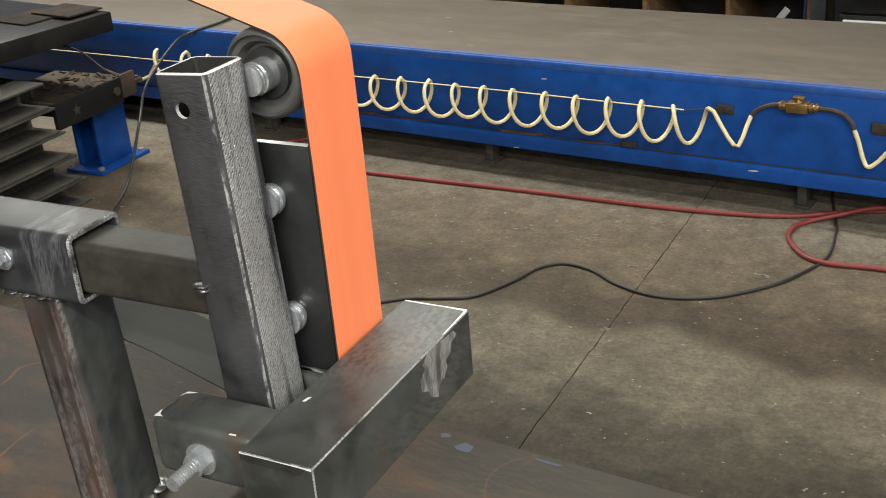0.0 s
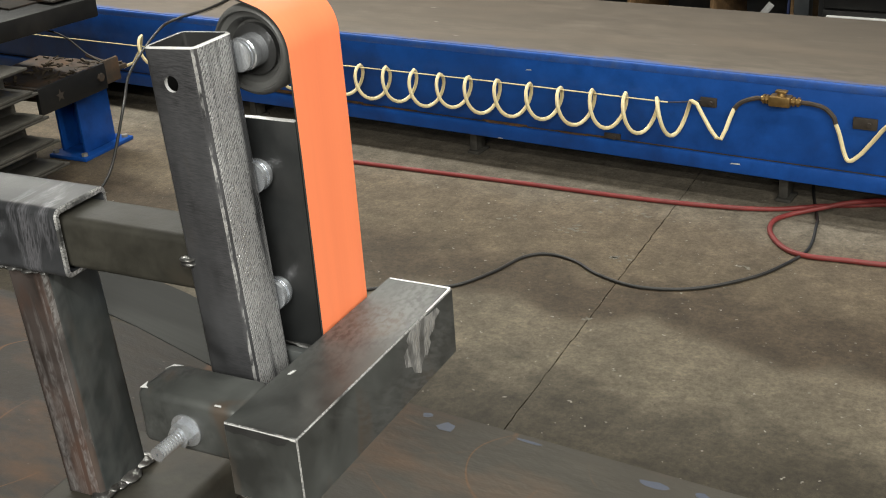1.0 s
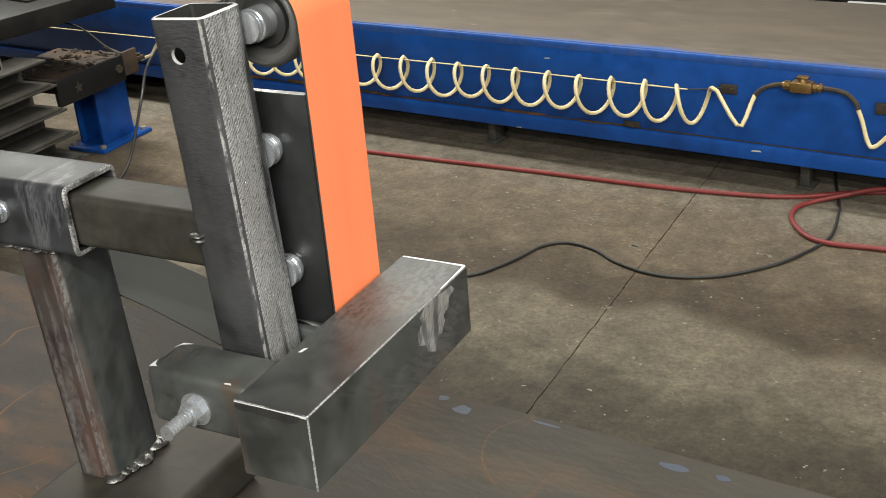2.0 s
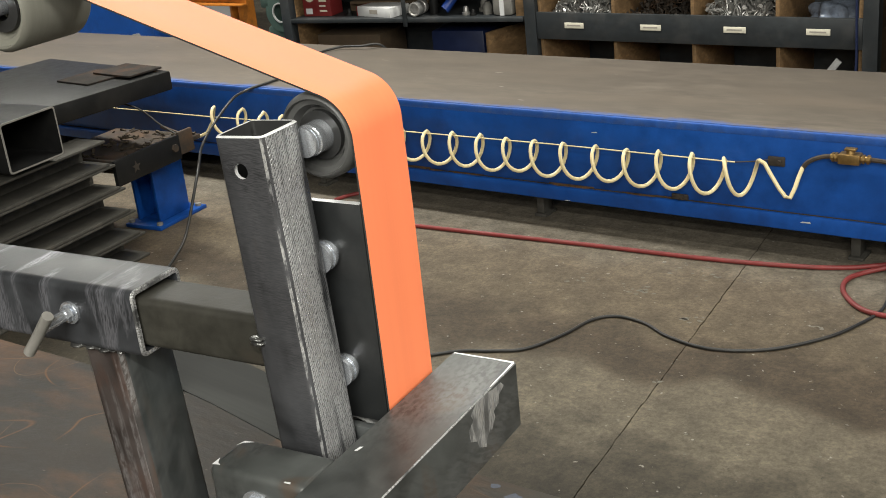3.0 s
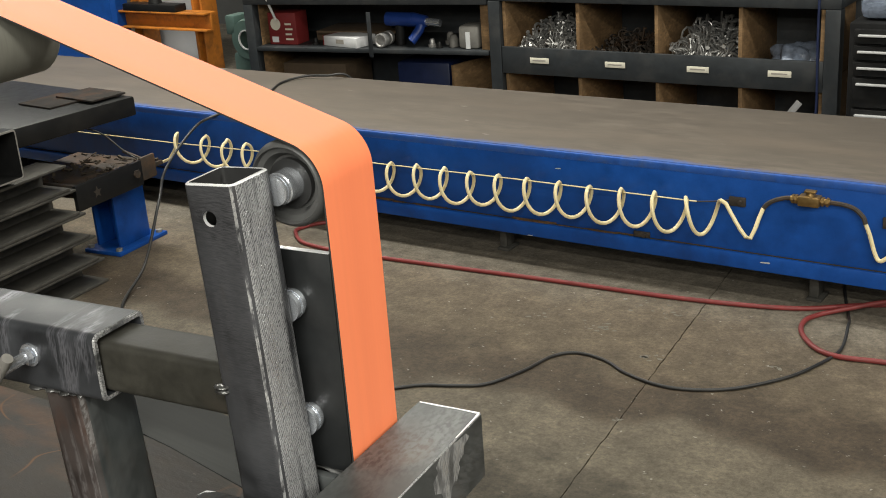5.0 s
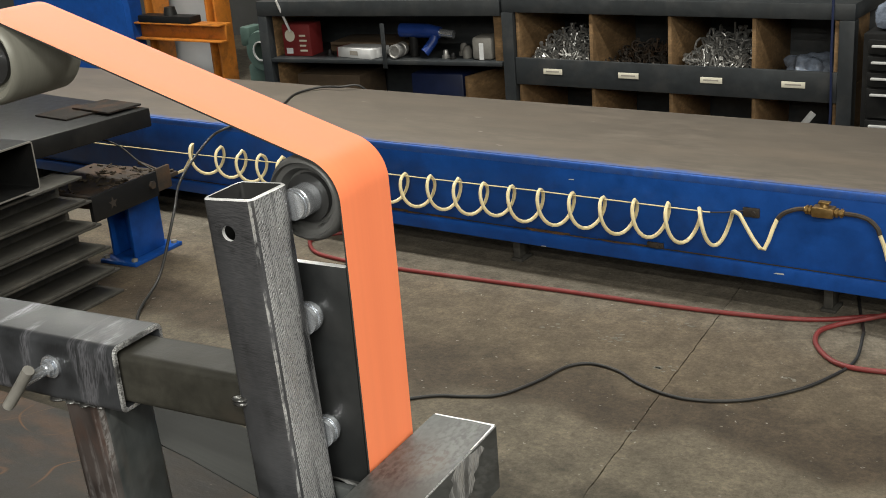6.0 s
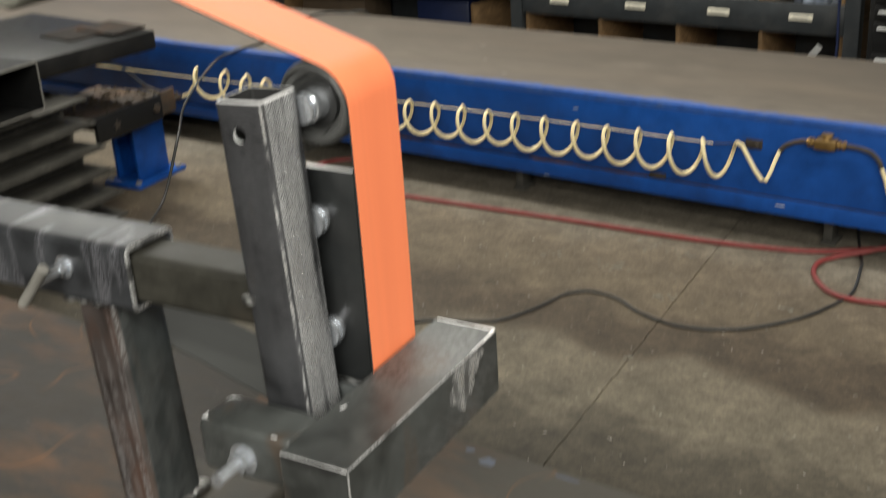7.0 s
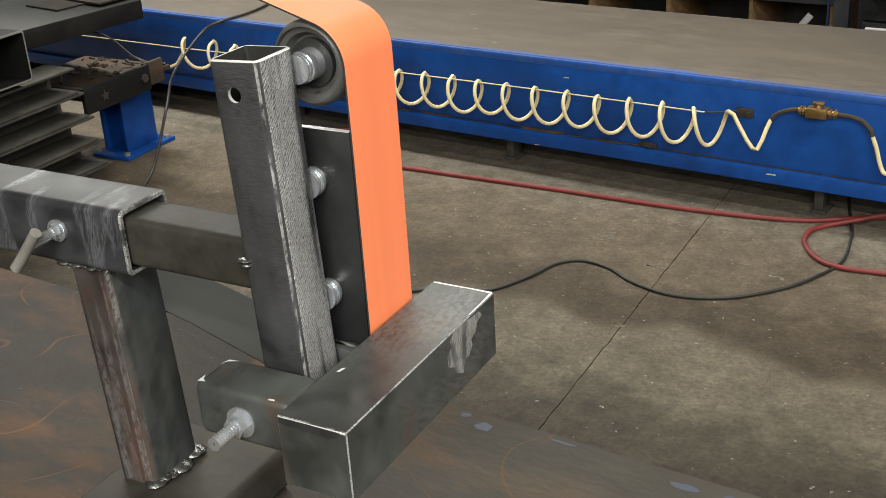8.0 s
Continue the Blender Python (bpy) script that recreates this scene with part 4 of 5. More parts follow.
def build_air_line():
    """Coiled hose hung on a wire before the blue beam, with its valve."""
    line = thing("coiled_air_hose", "cream coiled air hose strung on a wire along the blue table", "air hose", at=S)
    tops = [-2.419, -2.286, -2.187, -2.089, -1.999, -1.897, -1.79, -1.685, -1.58, -1.477, -1.371, -1.273, -1.174, -1.077, -0.976, -0.87, -0.771, -0.668, -0.571, -0.475, -0.378]
    pts = []
    for i, (a, b) in enumerate(zip(tops, tops[1:])):
        for k in range(20):
            t = k / 20
            th = 2 * math.pi * t
            zc = 0.2305 + 0.016 * max(0.0, (-1.95 - a)) / 0.4 + 0.003 * math.sin(2.7 * i)
            amp = 0.051 + 0.002 * math.sin(1.9 * i + 1)
            yc = 0.012 - 0.0175 * max(0.0, a + 1.1)
            pts.append((a + (b - a) * t + (0.71 - a) / 3.0 * (0.026 - yc) - (0.010 - 0.085 * max(0.0, a + 0.62)) * math.sin(th), yc - 0.038 * math.sin(th), zc + 0.33 * (0.026 - yc) + amp * math.cos(th)))
    pts = [(-2.544, 0.0, 0.183), (-2.514, 0.005, 0.184), (-2.475, 0.02, 0.20), (-2.44, 0.03, 0.25)] + pts
    clear = pose(0.0085, -0.022, 0.007)
    pts += [clear @ Vector(p) for p in ((-0.374, 0.022, 0.288), (-0.358, 0.018, 0.282), (-0.338, 0.01, 0.255), (-0.312, 0.0, 0.222), (-0.294, -0.004, 0.203), (-0.283, 0.0, 0.2), (-0.276, 0.015, 0.222), (-0.271, 0.032, 0.25), (-0.265, 0.045, 0.272))]
    part("hose_coil", sweep(bmesh.new(), pts, 0.0056, 8), HOSE_CREAM, line, "cream plastic coil")
    part("wire", sweep(bmesh.new(), [(-3.2, 0.055, 0.250), (-2.93, 0.05, 0.252), (-2.45, 0.04, 0.257), (-1.6, 0.018, 0.278), (-1.0, 0.014, 0.282), (-0.441, 0.02, 0.277)], 0.0019, 6), HOSE_CREAM, line, "thin carrying wire")
    part("wire_end", sweep(bmesh.new(), [(-0.441, 0.02, 0.277), (-0.40, 0.034, 0.278), (-0.352, 0.05, 0.283)], 0.0017, 6), RUSTY, line, "dark twisted end of the wire")
    bm = sweep(bmesh.new(), spline([(-2.535, 0.0, 0.183), (-2.56, -0.005, 0.19), (-2.602, -0.02, 0.207), (-2.66, -0.03, 0.225)]), 0.0064, 8)
    part("braided_end", bm, RUSTY, line, "dark spring-guarded hose end")
    bm = sweep(bmesh.new(), spline([(-0.266, 0.045, 0.269), (-0.256, 0.048, 0.283), (-0.238, 0.05, 0.295), (-0.21, 0.054, 0.304), (-0.185, 0.054, 0.305)]), 0.0064, 8)
    part("braided_end", bm, RUSTY, line, "dark spring-guarded hose end", at=clear)
    # a small brass valve: body, collars, hexagon unions and a capped stem
    bm = bmesh.new()
    box(bm, -0.174, -0.118, 0.036, 0.072, 0.291, 0.318, 0.004)
    cyl(bm, (-0.196, 0.054, 0.305), (-0.094, 0.054, 0.305), 0.0085, 16)
    cyl(bm, (-0.146, 0.054, 0.318), (-0.146, 0.054, 0.326), 0.012, 14, 0.010)
    box(bm, -0.160, -0.130, 0.044, 0.064, 0.3262, 0.332, 0.002)
    for x in (-0.192, -0.184, -0.115, -0.103):
        hexagon(bm, (x, 0.054, 0.305), (1, 0, 0), 0.0125, 0.006)
    part("ball_valve", bm, BRASS, line, "tarnished brass valve", at=clear)
    bm = sweep(bmesh.new(), spline([(-0.096, 0.054, 0.305), (-0.057, 0.05, 0.304), (-0.03, 0.05, 0.296), (-0.008, 0.045, 0.279), (0.0, 0.042, 0.262)]), 0.0064, 8)
    part("braided_end", bm, RUSTY, line, "dark spring-guarded hose end", at=clear)
    pts = spline([(0.0, 0.042, 0.262), (0.012, 0.04, 0.235), (0.028, 0.035, 0.19), (0.043, 0.03, 0.173), (0.066, 0.035, 0.190), (0.093, 0.04, 0.227), (0.117, 0.04, 0.263), (0.13, 0.03, 0.272), (0.15, 0.01, 0.24), (0.175, 0.0, 0.185), (0.2, 0.02, 0.175), (0.23, 0.05, 0.24)])
    part("hose_coil", sweep(bmesh.new(), pts, 0.0056, 8), HOSE_CREAM, line, "cream plastic coil", at=clear)


build_air_line()


def laid(name, pts, r, mat, label, category, step=8, seg=8):
    return tagged(part(name, sweep(bmesh.new(), spline(pts, step), r, seg), mat, smooth=60), label, category)


h = 0.0068
laid("air_hose", [(-1.72, 2.74, h), (-1.83, 2.68, h), (-1.876, 2.6, h), (-1.853, 2.551, h), (-1.793, 2.495, h), (-1.721, 2.47, h), (-1.608, 2.452, h), (-1.42, 2.443, h), (-1.144, 2.437, h), (-0.86, 2.432, h), (-0.51, 2.42, h), (-0.274, 2.43, h), (-0.129, 2.458, h), (0.029, 2.534, h),
                  (0.35, 2.62, h), (0.62, 2.45, h), (0.45, 2.24, h), (0.2, 2.2, h), (0.087, 2.193, h), (-0.002, 2.19, h), (-0.062, 2.22, h), (-0.112, 2.3, h), (-0.12, 2.375, h), (-0.09, 2.43, h), (-0.02, 2.47, 0.018), (0.08, 2.53, 0.026), (0.3, 2.66, h), (0.8, 2.75, h)], h, HOSE_RED,
     "red rubber air hose lying across the floor", "hose")
h = 0.0042
laid("power_cable", [(-1.3, 1.25, h), (-1.1, 1.53, h), (-0.93, 1.69, h), (-0.83, 1.73, h), (-0.754, 1.767, h), (-0.698, 1.865, h), (-0.662, 1.965, h), (-0.61, 2.004, h), (-0.529, 1.987, h), (-0.449, 1.933, h), (-0.336, 1.9, h), (-0.21, 1.935, h), (-0.101, 2.032, h), (-0.042, 2.128, h), (-0.004, 2.235, h), (-0.006, 2.345, 0.022), (-0.02, 2.44, h), (-0.068, 2.65, h), (-0.1, 2.9, h)], h, CABLE,
     "black power cable snaking over the concrete", "cable")
laid("extension_cable", [(-2.03, 3.42, 0.05), (-2.05, 3.395, 0.26), (-2.10, 3.345, 0.372), (-2.17, 3.30, 0.380), (-2.27, 3.29, 0.376), (-2.31, 3.18, 0.371), (-2.24, 2.99, 0.371), (-2.21, 2.80, 0.373), (-2.25, 2.67, 0.366), (-2.30, 2.62, 0.33), (-2.267, 2.42, 0.2491), (-2.119, 2.2, 0.2104), (-2.088, 2.06, 0.05), (-2.0, 1.85, 0.006), (-1.75, 1.6, 0.006), (-1.4, 1.2, 0.006)], 0.0048, CABLE,
     "black power cord hanging over the table edge to the floor", "cable")


laid("thin_cable", [(-2.55, 2.2, 0.45), (-2.44, 2.3, 0.40), (-2.36, 2.33, 0.33), (-2.30, 2.34, 0.295)], 0.003, CABLE, "thin black cable drooping to the stand", "cable")


# bar stock and stand beside the table
def build_stand():
    s = thing("pedestal_stand", "blue steel pedestal with a rusty channel head", "machine stand", at=pose(-0.03, -0.0175, 0))
    part("base_plate", new_box(-2.45, -2.290, 2.212, 2.452, 0.0, 0.013, 0.002), BLUE, s)
    for x, y in ((-2.437, 2.232), (-2.31, 2.232), (-2.31, 2.432), (-2.437, 2.432)):
        part("anchor_bolt", hexagon(bmesh.new(), (x, y, 0.013), (0, 0, 1), 0.011, 0.009), GREYBLOCK, s)
    bm = bmesh.new()
    box(bm, -2.430, -2.420, 2.255, 2.405, 0.0132, 0.27, 0.002)
    box(bm, -2.335, -2.325, 2.255, 2.405, 0.0132, 0.27, 0.002)
    box(bm, -2.4195, -2.3355, 2.326, 2.334, 0.0132, 0.27, 0.001)
    part("column", bm, BLUE, s, "blue wide-flange column")
    bm = bmesh.new()
    box(bm, -2.62, -2.2305, 2.02, 2.42, 0.2702, 0.285, 0.002)
    part("head_plate", bm, RUSTY, s, "rusty head plate")
    part("front_flange", new_box(-2.230, -2.215, 2.00, 2.30, 0.2352, 0.318, 0.002), BLACK, s, "black front flange")
    part("lug", new_box(-2.2297, -2.2155, 2.3005, 2.37, 0.245, 0.325, 0.006), RUSTY, s, "rusty lug")
    part("back_flange", new_box(-2.62, -2.231, 2.02, 2.035, 0.2855, 0.312, 0.002), RUSTY, s)
    part("bolt", hexagon(bmesh.new(), (-2.2148, 2.27, 0.28), (1, 0, 0), 0.014, 0.008), RUSTY, s)
    bm = bmesh.new()
    patch(bm, (-2.2149, 2.07, 0.262), (0, 1, 0), (0, 0, 1), [(0.0, 0.018), (0.012, 0.020), (0.016, 0.034), (0.022, 0.020), (0.036, 0.020), (0.026, 0.010), (0.030, -0.004), (0.018, 0.004), (0.006, -0.004), (0.010, 0.010)], 0.001)
    part("worn_spot", bm, RUSTY, s, "bare star-shaped worn spot")
    bm = bmesh.new()
    rnd = random.Random(5)
    for k in range(80):
        x, y = -2.245 - 0.28 * rnd.random() ** 1.3, 2.10 + 0.31 * rnd.random()
        z = 0.2853 + 0.03 * rnd.random() * max(0.0, 1 - abs(y - 2.30) / 0.14)
        m = Matrix.Translation((x, y, z)) @ Euler((rnd.uniform(-0.5, 0.5), rnd.uniform(-0.5, 0.5), rnd.uniform(0, 3.1))).to_matrix().to_4x4()
        w = rnd.uniform(0.003, 0.011)
        bmesh.ops.create_cube(bm, size=1.0, matrix=m @ Matrix.Diagonal((w, rnd.uniform(0.006, 0.04), w * rnd.uniform(0.3, 0.8), 1)))
    tagged(part("debris", bm, DIRT, s, "rusty grinding debris"), kind="stuff")


build_stand()


def build_bars():
    for k in range(5):
        z, yo = 0.082 * k, 2.012 - 0.022 * k
        bm = bmesh.new()
        box(bm, -2.325, -2.314, 0.2, yo, z, z + 0.081, 0.001)
        box(bm, -2.3135, -2.203, 0.2, yo, z, z + 0.009, 0.002)
        box(bm, -2.3135, -2.203, 0.2, yo, z + 0.073, z + 0.081, 0.002)
        tagged(part("steel_channel", bm, GREYBAR), "grey steel channel lying in a stack on the floor", "steel channel", "stacked channels")
    bm = new_box(-2.9, -2.218, 1.74, 2.269, 0.474, 0.536, 0.006)
    turned = pose(-2.221, 2.275, 0, 0, 0, -10) @ pose(2.218, -2.269, 0)
    t = tagged(part("steel_beam", bm, BLACK, at=turned), "black steel beam with loose plates on it", "steel beam")
    bm = bmesh.new()
    box(bm, -2.52, -2.42, 1.78, 1.9, 0.0, 0.4735)
    tagged(part("packing_block", bm, RUSTY), "dark packing block under the beam", "block")
    for x0, x1, y0, y1 in ((-2.50, -2.33, 2.03, 2.19), (-2.44, -2.25, 2.13, 2.262)):
        tagged(part("loose_plate", new_box(x0, x1, y0, y1, 0.5362 + 0.0065 * (y0 > 2.1), 0.5422 + 0.0065 * (y0 > 2.1), 0.001), OFFCUT, at=turned), "thin rusty offcut plate lying on the beam", "steel plate", "offcuts")
    tb = part("open_tube", tube(bmesh.new(), pose(-2.95, 1.635, 0.500, 0, 90, 0), 0.145, 0.2, 0.78, 0.006, 0.012), (BLACK, GREYBLOCK))
    tagged(tb, "open black rectangular tube end with a bare rim", "steel tube")


build_bars()


# shelves behind the table
def build_bins():
    s = thing("bin_shelf", "charcoal steel shelf with strand-board bins of fittings", "bin shelf", at=S @ pose(-0.024, 1.16, 0))
    part("top_rail", new_box(-1.745, -0.36, 0.0, 0.42, 0.606, 0.662, 0.003), SHELF, s)
    part("bin_front", new_box(-1.69, -0.412, -0.004, 0.012, 0.320, 0.427, 0.002), SHELF, s, "charcoal bin front strip")
    for x in (-1.745, -0.411):
        part("upright", new_box(x, x + 0.052, -0.006, 0.045, 0.0, 0.6055, 0.002), SHELF, s)
    part("upright", new_box(-1.745, -0.36, 0.40, 0.415, 0.0, 0.6055, 0.002), SHELF, s, "dark back panel")
    for z in (0.337, 0.05):
        part("shelf_board", new_box(-1.692, -0.412, 0.0125, 0.3995, z - 0.015, z, 0.001), OSB, s, "strand-board bin floor")
    for x in (-1.69, -1.364, -1.040, -0.720, -0.43):
        for z0, z1 in ((0.3375, 0.606), (0.0505, 0.3215)):
            part("divider", new_box(x, x + 0.014, 0.014 if z0 > 0.2 else 0.02, 0.3995, z0, z1 - 0.0005, 0.0008), OSB, s, "strand-board divider")
    for x in (-1.520, -1.194, -0.864, -0.562):
        lb = part("label", new_box(x - 0.042, x + 0.042, -0.0062, -0.0042, 0.367, 0.389, 0.0005), LABEL, s, "small cream bin label")
        part("label_print", new_box(x - 0.03, x + 0.028, -0.0066, -0.0063, 0.376, 0.381), INK, lb)
    return s


build_bins()


def heap(name, x0, x1, z0, hgt, count, seed, label, mat, size=0.03):
    """A heap of small clamps, rings and bolts in one bin."""
    rnd = random.Random(seed)
    bm = bmesh.new()
    for _ in range(count):
        x, y = rnd.uniform(x0 + size, x1 - size), rnd.uniform(0.05, 0.3)
        z = z0 + 0.012 + hgt * rnd.random() ** 0.7 * (1 - 0.15 * abs((x - (x0 + x1) / 2) / (x1 - x0) * 2)) * (0.6 + 0.4 * (y - 0.05) / 0.25)
        m = Matrix.Translation((x, y, z)) @ Euler((rnd.uniform(0, 6), rnd.uniform(0, 6), rnd.uniform(0, 6))).to_matrix().to_4x4()
        kind = rnd.random()
        if kind < 0.5:
            R, arc = size * rnd.uniform(0.5, 1.0), rnd.uniform(3.0, 6.2)
            sweep(bm, [m @ Vector((R * math.cos(arc * k / 9), R * 0.7 * math.sin(arc * k / 9), 0)) for k in range(10)], rnd.uniform(0.0025, 0.0045), 5)
        elif kind < 0.8:
            a, b = m @ Vector((-size * 0.8, 0, 0)), m @ Vector((size * 0.8, 0, 0))
            cyl(bm, a, b, 0.004, 6)
            cyl(bm, b, b + (b - a).normalized() * 0.007, 0.0085, 6)
        else:
            cyl(bm, m @ Vector((0, 0, -0.004)), m @ Vector((0, 0, 0.004)), size * 0.35, 8)
    ob = part(name, bm, mat, smooth=40, at=S @ pose(-0.024, 1.16, 0))
    return tagged(ob, label, "fittings", kind="stuff")


heap("steel_clamps", -1.676, -1.364, 0.337, 0.16, 620, 1, "heap of bright and dull steel clamps in a bin", FITTING)
heap("dark_clamps", -1.35, -1.04, 0.337, 0.115, 260, 2, "low heap of dark rusty fittings in a bin", RUSTY)
heap("ring_clamps", -1.026, -0.72, 0.337, 0.165, 430, 3, "heap of steel hooks and ring clamps in a bin", FITTING, 0.044)


def build_bag():
    bm = bmesh.new()
    bmesh.ops.create_icosphere(bm, subdivisions=4, radius=0.085, matrix=Matrix.Translation((-0.54, 0.13, 0.392)) @ Matrix.Diagonal((1.15, 1.0, 0.85, 1)))
    for v in bm.verts:
        v.co += Vector(v.co - Vector((-0.54, 0.13, 0.392))) * (0.35 * noise.noise(v.co * 22))
        v.co.z = max(v.co.z, 0.3372)
    tagged(part("plastic_bag", bm, CLEARBAG, at=S @ pose(-0.024, 1.16, 0)), "crumpled clear plastic bag in a bin", "bag")


build_bag()

L = S @ pose(-1.777, 1.16, 0, 0, 0, 8) @ Matrix.Diagonal((0.958, 1, 1, 1))


def build_open_shelf():
    s = thing("open_shelf", "charcoal open shelf crowded with boxes and tools", "shelf", at=L)
    part("top_rail", new_box(-1.22, -0.002, 0.0, 0.40, 0.590, 0.655, 0.003), SHELF, s)
    part("shelf_board", new_box(-1.17, -0.002, 0.0, 0.395, 0.386, 0.404, 0.002), SHELF, s)
    part("shelf_board", new_box(-1.17, -0.002, 0.0, 0.395, 0.05, 0.066, 0.002), SHELF, s)
    part("upright", new_box(-1.22, -1.172, 0.0, 0.05, 0.0, 0.5895, 0.002), SHELF, s)
    part("side_panel", new_box(-1.2, -1.172, 0.0505, 0.395, 0.0, 0.5895, 0.002), OSB, s, "strand-board side")
    part("back_panel", new_box(-1.22, -0.002, 0.3955, 0.41, 0.0, 0.5895, 0.002), SHELF, s)
    part("stiffener", new_box(-0.575, -0.555, -0.006, -0.0005, 0.37, 0.560, 0.001), SHELF, s, "upright flat bar")
    part("end_panel", new_box(-0.045, -0.004, 0.03, 0.39, 0.4045, 0.589, 0.001), OSB, s, "strand-board panel")


build_open_shelf()


def put(name, bm, mat, label, category, m=None, smooth=35):
    return tagged(part(name, bm, mat, smooth=smooth, at=L if m is None else m), label, category)


Z = 0.4045
rb = put("red_carton", new_box(-1.135, -0.985, 0.06, 0.16, Z, 0.545, 0.003), REDBOX, "red printed carton standing on the shelf", "carton")
part("print", cyl(bmesh.new(), (-1.095, 0.0597, 0.495), (-1.095, 0.0590, 0.495), 0.027, 20), LABEL, rb, "cream printed emblem")
part("print", new_box(-1.120, -1.085, 0.0590, 0.0597, 0.415, 0.440), WHITEBOX, rb, "white printed patch")
for k in range(4):
    part("print", new_box(-1.045, -1.045 + 0.04 - 0.006 * (k % 2), 0.0590, 0.0597, 0.425 + 0.022 * k, 0.433 + 0.022 * k), LABEL, rb, "pale printed bar")
put("thin_rod", sweep(bmesh.new(), [(-1.1, -0.01, 0.66), (-1.07, 0.03, 0.52)], 0.006, 8), HANDLE, "thin white rod leaning into the shelf", "rod")
wb = put("white_carton", new_box(-0.83, -0.62, 0.03, 0.15, Z, 0.447, 0.002), WHITEBOX, "flat white carton with a red end", "carton", L @ pose(-0.70, 0.09, 0, 0, 0, -16) @ pose(0.70, -0.09, 0))
part("print", new_box(-0.835, -0.83, 0.03, 0.15, Z, 0.447), REDBOX, wb)
part("print", new_box(-0.75, -0.70, 0.0290, 0.0297, 0.418, 0.436), INK, wb)
put("cardboard_sheet", new_box(-0.95, -0.55, 0.17, 0.36, Z, 0.440, 0.003), CARDBOARD, "pile of flattened cardboard", "cardboard")
put("cardboard_sheet", new_box(-0.93, -0.52, 0.14, 0.35, 0.4405, 0.452, 0.001), CARDBOARD, "pile of flattened cardboard", "cardboard")
put("round_housing", lathe([(0.006, 0.001), (0.006, 0.02), (0, 0.024), (0, 0.028), (0.003, 0.03), (0.03, 0.03), (0.032, 0.026), (0.06, 0.026), (0.062, 0.03), (0.085, 0.03), (0.09, 0.026), (0.09, 0.001)], "y"), (FITTING), "dull steel machine housing lying on its side", "housing", L @ pose(-0.53, 0.02, Z + 0.031))


def build_air_tool():
    t = thing("air_drill", "blue pistol-grip power tool lying on the shelf", "power tool", at=L)
    bm = bmesh.new()
    cyl(bm, (-0.53, 0.10, 0.515), (-0.40, 0.10, 0.512), 0.030, 20)
    cyl(bm, (-0.40, 0.10, 0.512), (-0.335, 0.10, 0.505), 0.030, 20, 0.024)
    part("body", bm, BLUETOOL, t)
    bm = sweep(bmesh.new(), [(-0.36, 0.1, 0.50), (-0.365, 0.08, 0.47), (-0.385, 0.05, 0.436), (-0.39, 0.045, 0.43)], 0.021, 12)
    part("grip", bm, BLUETOOL, t)
    part("chuck", cyl(bmesh.new(), (-0.336, 0.1, 0.505), (-0.27, 0.1, 0.498), 0.017, 16), ZINC, t, "bright metal nose")
    part("battery", cyl(bmesh.new(), (-0.47, 0.1, Z), (-0.47, 0.1, 0.49), 0.02, 12), BLACK, t)


build_air_tool()
put("cast_block", new_box(-0.155, -0.06, 0.03, 0.13, Z, 0.500, 0.014), GREYBLOCK, "grey cast block with a paper tag", "block")
put("paper_tag", new_box(-0.118, -0.098, 0.026, 0.0295, Z + 0.002, 0.475), WHITEBOX, "white paper tag on the block", "tag")
put("small_part", lathe([(0, 0.001), (0, 0.02), (0.03, 0.022), (0.05, 0.012), (0.05, 0.001)], "z"), GREYBLOCK, "small grey machine part", "machine part", L @ pose(-0.20, 0.08, Z))
def small_clutter():
    """Loose machine parts standing about on the shelf."""
    for x, y, r, h, mt in ((-0.30, 0.07, 0.018, 0.035, FITTING), (-0.255, 0.05, 0.014, 0.026, BLACK), (-0.245, 0.14, 0.024, 0.05, GREYBLOCK), (-0.57, 0.24, 0.03, 0.06, BLACK), (-0.90, 0.08, 0.016, 0.03, BLACK)):
        bm = lathe([(0, 0.001), (0, r), (h * 0.3, r), (h * 0.32, r * 0.7), (h * 0.8, r * 0.65), (h, r * 0.4), (h, 0.001)], "z", 18)
        put("small_part", bm, mt, "small turned machine part standing on the shelf", "machine part", L @ pose(x, y, Z))


small_clutter()
put("board_offcut", new_box(-0.2, -0.185, 0.0, 0.35, 0.0665, 0.33, 0.001), OSB, "strand-board offcut under the shelf", "board", L @ pose(-0.02, 0, 0, 0, 0, -18))
put("blue_crate", new_box(-0.50, -0.24, 0.1, 0.36, 0.0665, 0.33, 0.01), CRATE, "dark blue crate under the shelf", "crate")
put("brown_carton", new_box(-1.12, -0.78, 0.12, 0.36, 0.0665, 0.31, 0.004), CARDBOARD, "brown carton in the shade under the shelf", "carton")
put("angle_offcut", new_box(-0.012, 0.012, -0.003, 0.003, 0.0, 0.268, 0.001), HANDLE, "pale steel strip leaning in a low bin", "steel strip", S @ pose(-0.69, 1.21, 0.055, 0, 37, 0))
tagged(part("hanging_cord", sweep(bmesh.new(), [(-0.452, 1.125, 3.5), (-0.449, 1.125, 1.2), (-0.450, 1.13, 0.5), (-0.446, 1.132, 0.30), (-0.452, 1.13, 0.12)], 0.0045, 8), CRATE, at=S), "thin dark cord hanging before the bins", "cord")


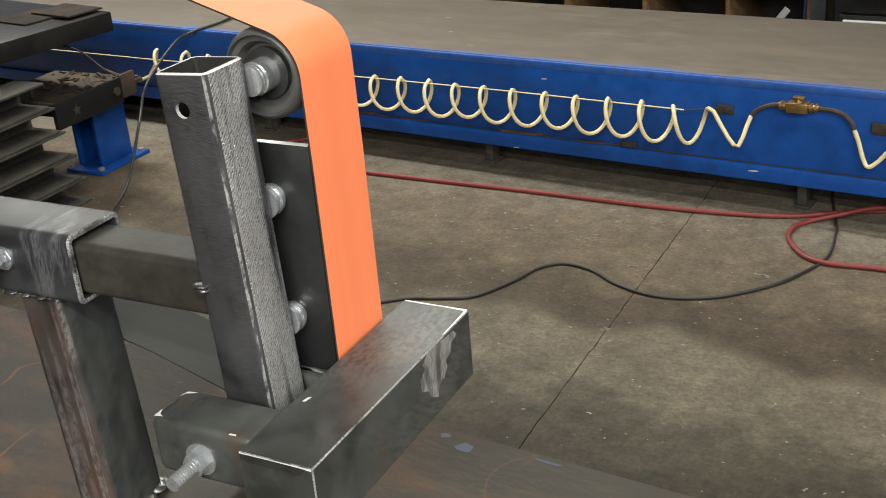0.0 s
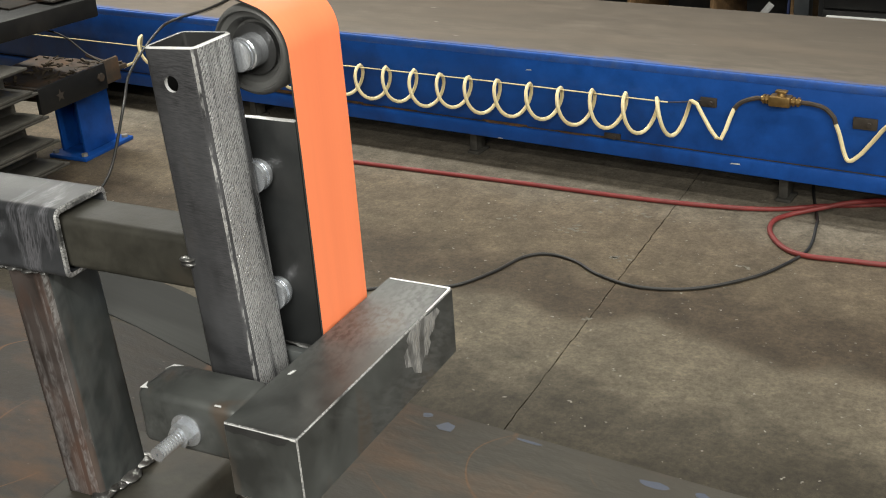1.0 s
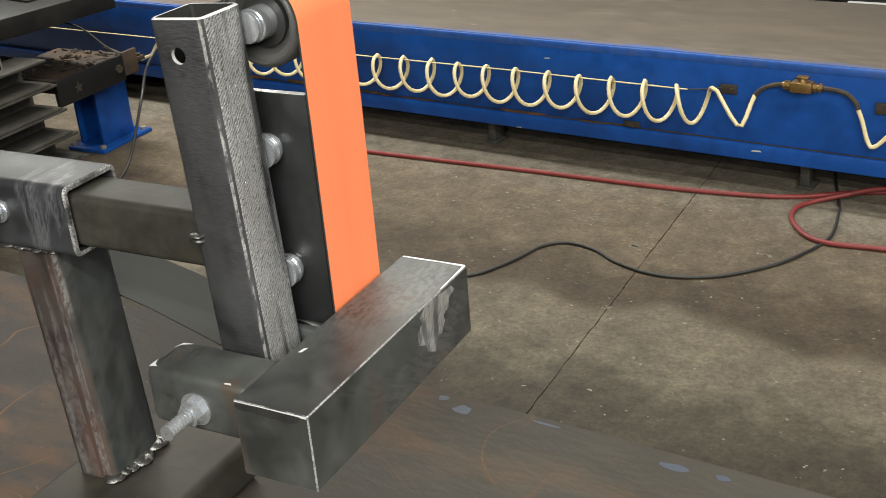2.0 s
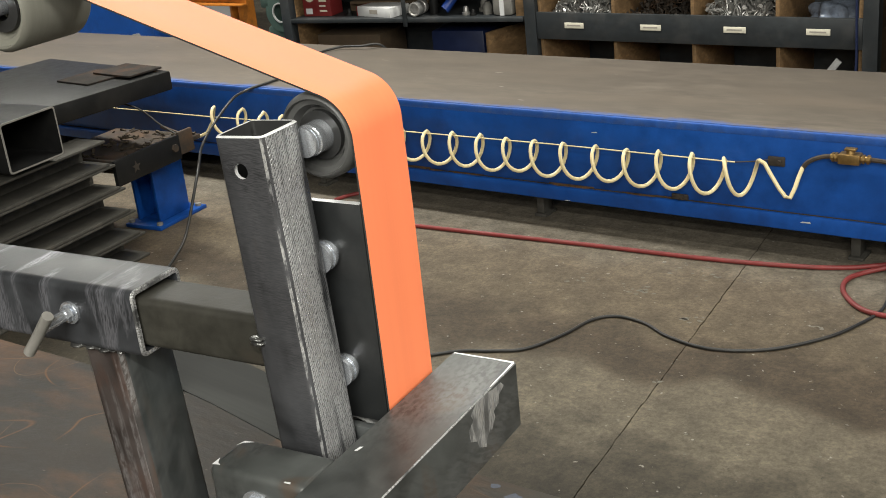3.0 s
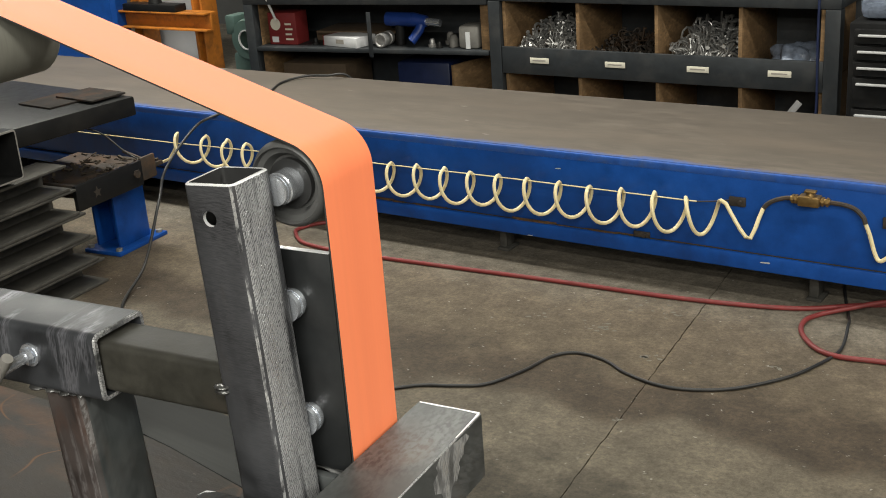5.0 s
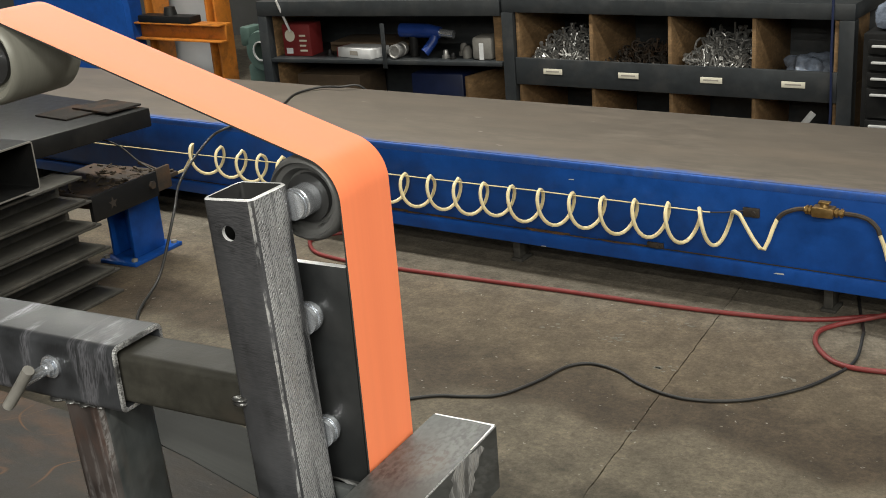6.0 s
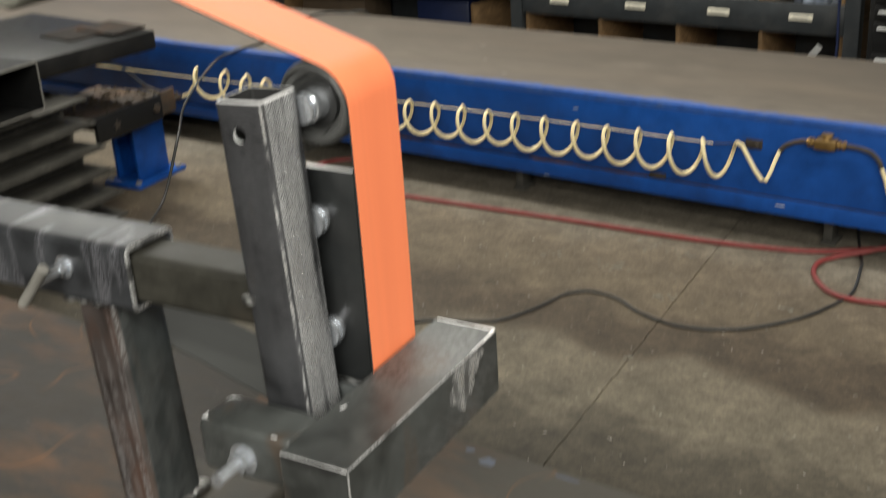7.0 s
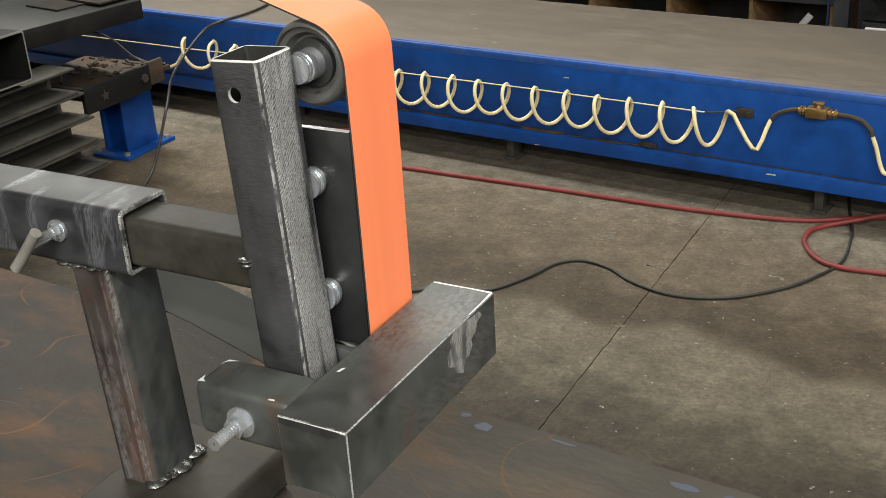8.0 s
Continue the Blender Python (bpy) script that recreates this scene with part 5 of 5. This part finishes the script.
def build_tool_chest():
    t = thing("tool_chest", "black drawer tool chest with pale handles", "tool chest", at=S @ pose(-0.318, 1.0, 0))
    part("body", new_box(0.0, 0.75, 0.02, 0.5, 0.0, 0.592, 0.006), BLACK, t)
    for z, h in ((0.527, 0.046), (0.474, 0.046), (0.421, 0.046), (0.317, 0.097), (0.213, 0.097), (0.09, 0.116)):
        d = part("drawer", new_box(0.02, 0.73, 0.004, 0.0195, z, z + h, 0.003), BLACK, t)
        part("handle", new_box(0.035, 0.715, -0.012, 0.0038, z + h - 0.022, z + h - 0.015, 0.002), HANDLE, d, "pale full-width handle")
    tagged(part("clear_bag", new_box(0.05, 0.3, 0.05, 0.3, 0.5925, 0.68, 0.03), CLEARBAG, at=S @ pose(-0.35, 1.0, 0)), "clear wrapped packet on the tool chest", "packet")


build_tool_chest()


# machines beyond the table
def build_orange_stand():
    s = thing("press_frame", "orange-painted steel press frame with a dark die block", "press frame", at=S @ pose(0, 1.9, 0))
    for x in (-4.17, -4.66):
        bm = bmesh.new()
        box(bm, x, x + 0.018, 0.0, 0.12, 0.0, 1.6, 0.002)
        box(bm, x + 0.064, x + 0.080, 0.0, 0.12, 0.0, 1.6, 0.002)
        box(bm, x + 0.0185, x + 0.0635, 0.05, 0.062, 0.0, 1.6, 0.001)
        part("upright", bm, ORANGE, s)
    bm = bmesh.new()
    box(bm, -4.85, -3.98, -0.052, -0.04, 0.285, 0.385, 0.002)
    box(bm, -4.85, -3.98, -0.10, -0.0525, 0.375, 0.385, 0.002)
    box(bm, -4.85, -3.98, -0.10, -0.0525, 0.285, 0.295, 0.002)
    box(bm, -4.85, -3.98, -0.0395, -0.001, 0.37, 0.385, 0.001)
    part("cross_channel", bm, ORANGE, s)
    bm = bmesh.new()
    box(bm, -4.62, -4.2, -0.10, -0.01, 0.3855, 0.425, 0.004)
    cyl(bm, (-4.40, -0.05, 0.425), (-4.40, -0.05, 0.47), 0.04, 20, 0.03)
    part("die_block", bm, BLACK, s, "black die block with a bright boss")


build_orange_stand()
tagged(part("sheet_board", new_box(-4.66, -4.24, 2.08, 2.10, 0.0, 1.9, 0.002), PANEL, at=S), "plain white sheet standing behind the press", "panel")


def build_blue_machine():
    s = thing("blue_machine", "blue-painted machine body with a bolted plate", "machine", at=S @ pose(0, 1.6, 0))
    part("body", new_box(-5.6, -4.66, 0.1, 0.28, 0.0, 1.5, 0.01), BLUE, s)
    bm = bmesh.new()
    vs = [(-5.25, 0.0), (-4.56, 0.0), (-4.56, 0.5), (-4.9, 1.3), (-5.25, 1.3)]
    a = [bm.verts.new((x, 0.06, z)) for x, z in vs]
    b = [bm.verts.new((x, 0.0995, z)) for x, z in vs]
    bm.faces.new(a)
    bm.faces.new(b[::-1])
    for i in range(5):
        bm.faces.new((a[i - 1], a[i], b[i], b[i - 1]))
    part("side_plate", bm, BLUE, s)
    bm = bmesh.new()
    hexagon(bm, (-4.70, 0.06, 0.12), (0, -1, 0), 0.03, 0.03)
    part("bolt", bm, GREYBLOCK, s)


build_blue_machine()


def build_green_casting():
    s = thing("pipe_flange_casting", "grey-green cast machine head with a round bore", "machine casting", at=S @ pose(0, 1.1, 0))
    bm = lathe([(0, 0.045), (0, 0.088), (0.02, 0.095), (0.12, 0.095), (0.12, 0.045)], "y", 32)
    part("head", bm, GREEN, s, at=pose(-3.035, 0.0, 0.412))
    part("body", new_box(-3.16, -2.98, 0.03, 0.2, 0.0, 0.345, 0.02), GREEN, s)
    part("lug", new_box(-3.155, -3.095, 0.0, 0.1, 0.43, 0.52, 0.01), GREEN, s)
    part("seal_ring", lathe([(-0.004, 0.040), (-0.004, 0.046), (0.004, 0.046), (0.004, 0.040)], "y", 32), HANDLE, s, at=pose(-3.035, 0.0, 0.412))


build_green_casting()
tagged(part("conduit", cyl(bmesh.new(), (-3.305, 1.55, 0.0), (-3.305, 1.55, 3.5), 0.016, 14), HANDLE, at=S), "pale vertical conduit pipe behind the shelf", "pipe")
tagged(part("dark_cabinet", new_box(-3.95, -3.2, 2.3, 2.7, 0.0, 2.2, 0.006), BLACK, at=S), "dark tall cabinet against the wall", "cabinet")


def motions():
    """The wheels turn with the running belt; a row every tenth of a second."""
    for ob, rate in zip(WHEEL_OBJECTS, (830, 680, 363, 830)):
        p = ob.matrix_basis.translation.copy()
        walk(ob, [(0.1 * i, pose(p.x, p.y, p.z, 0, -rate * 0.1 * i, 0)) for i in range(81)])


motions()
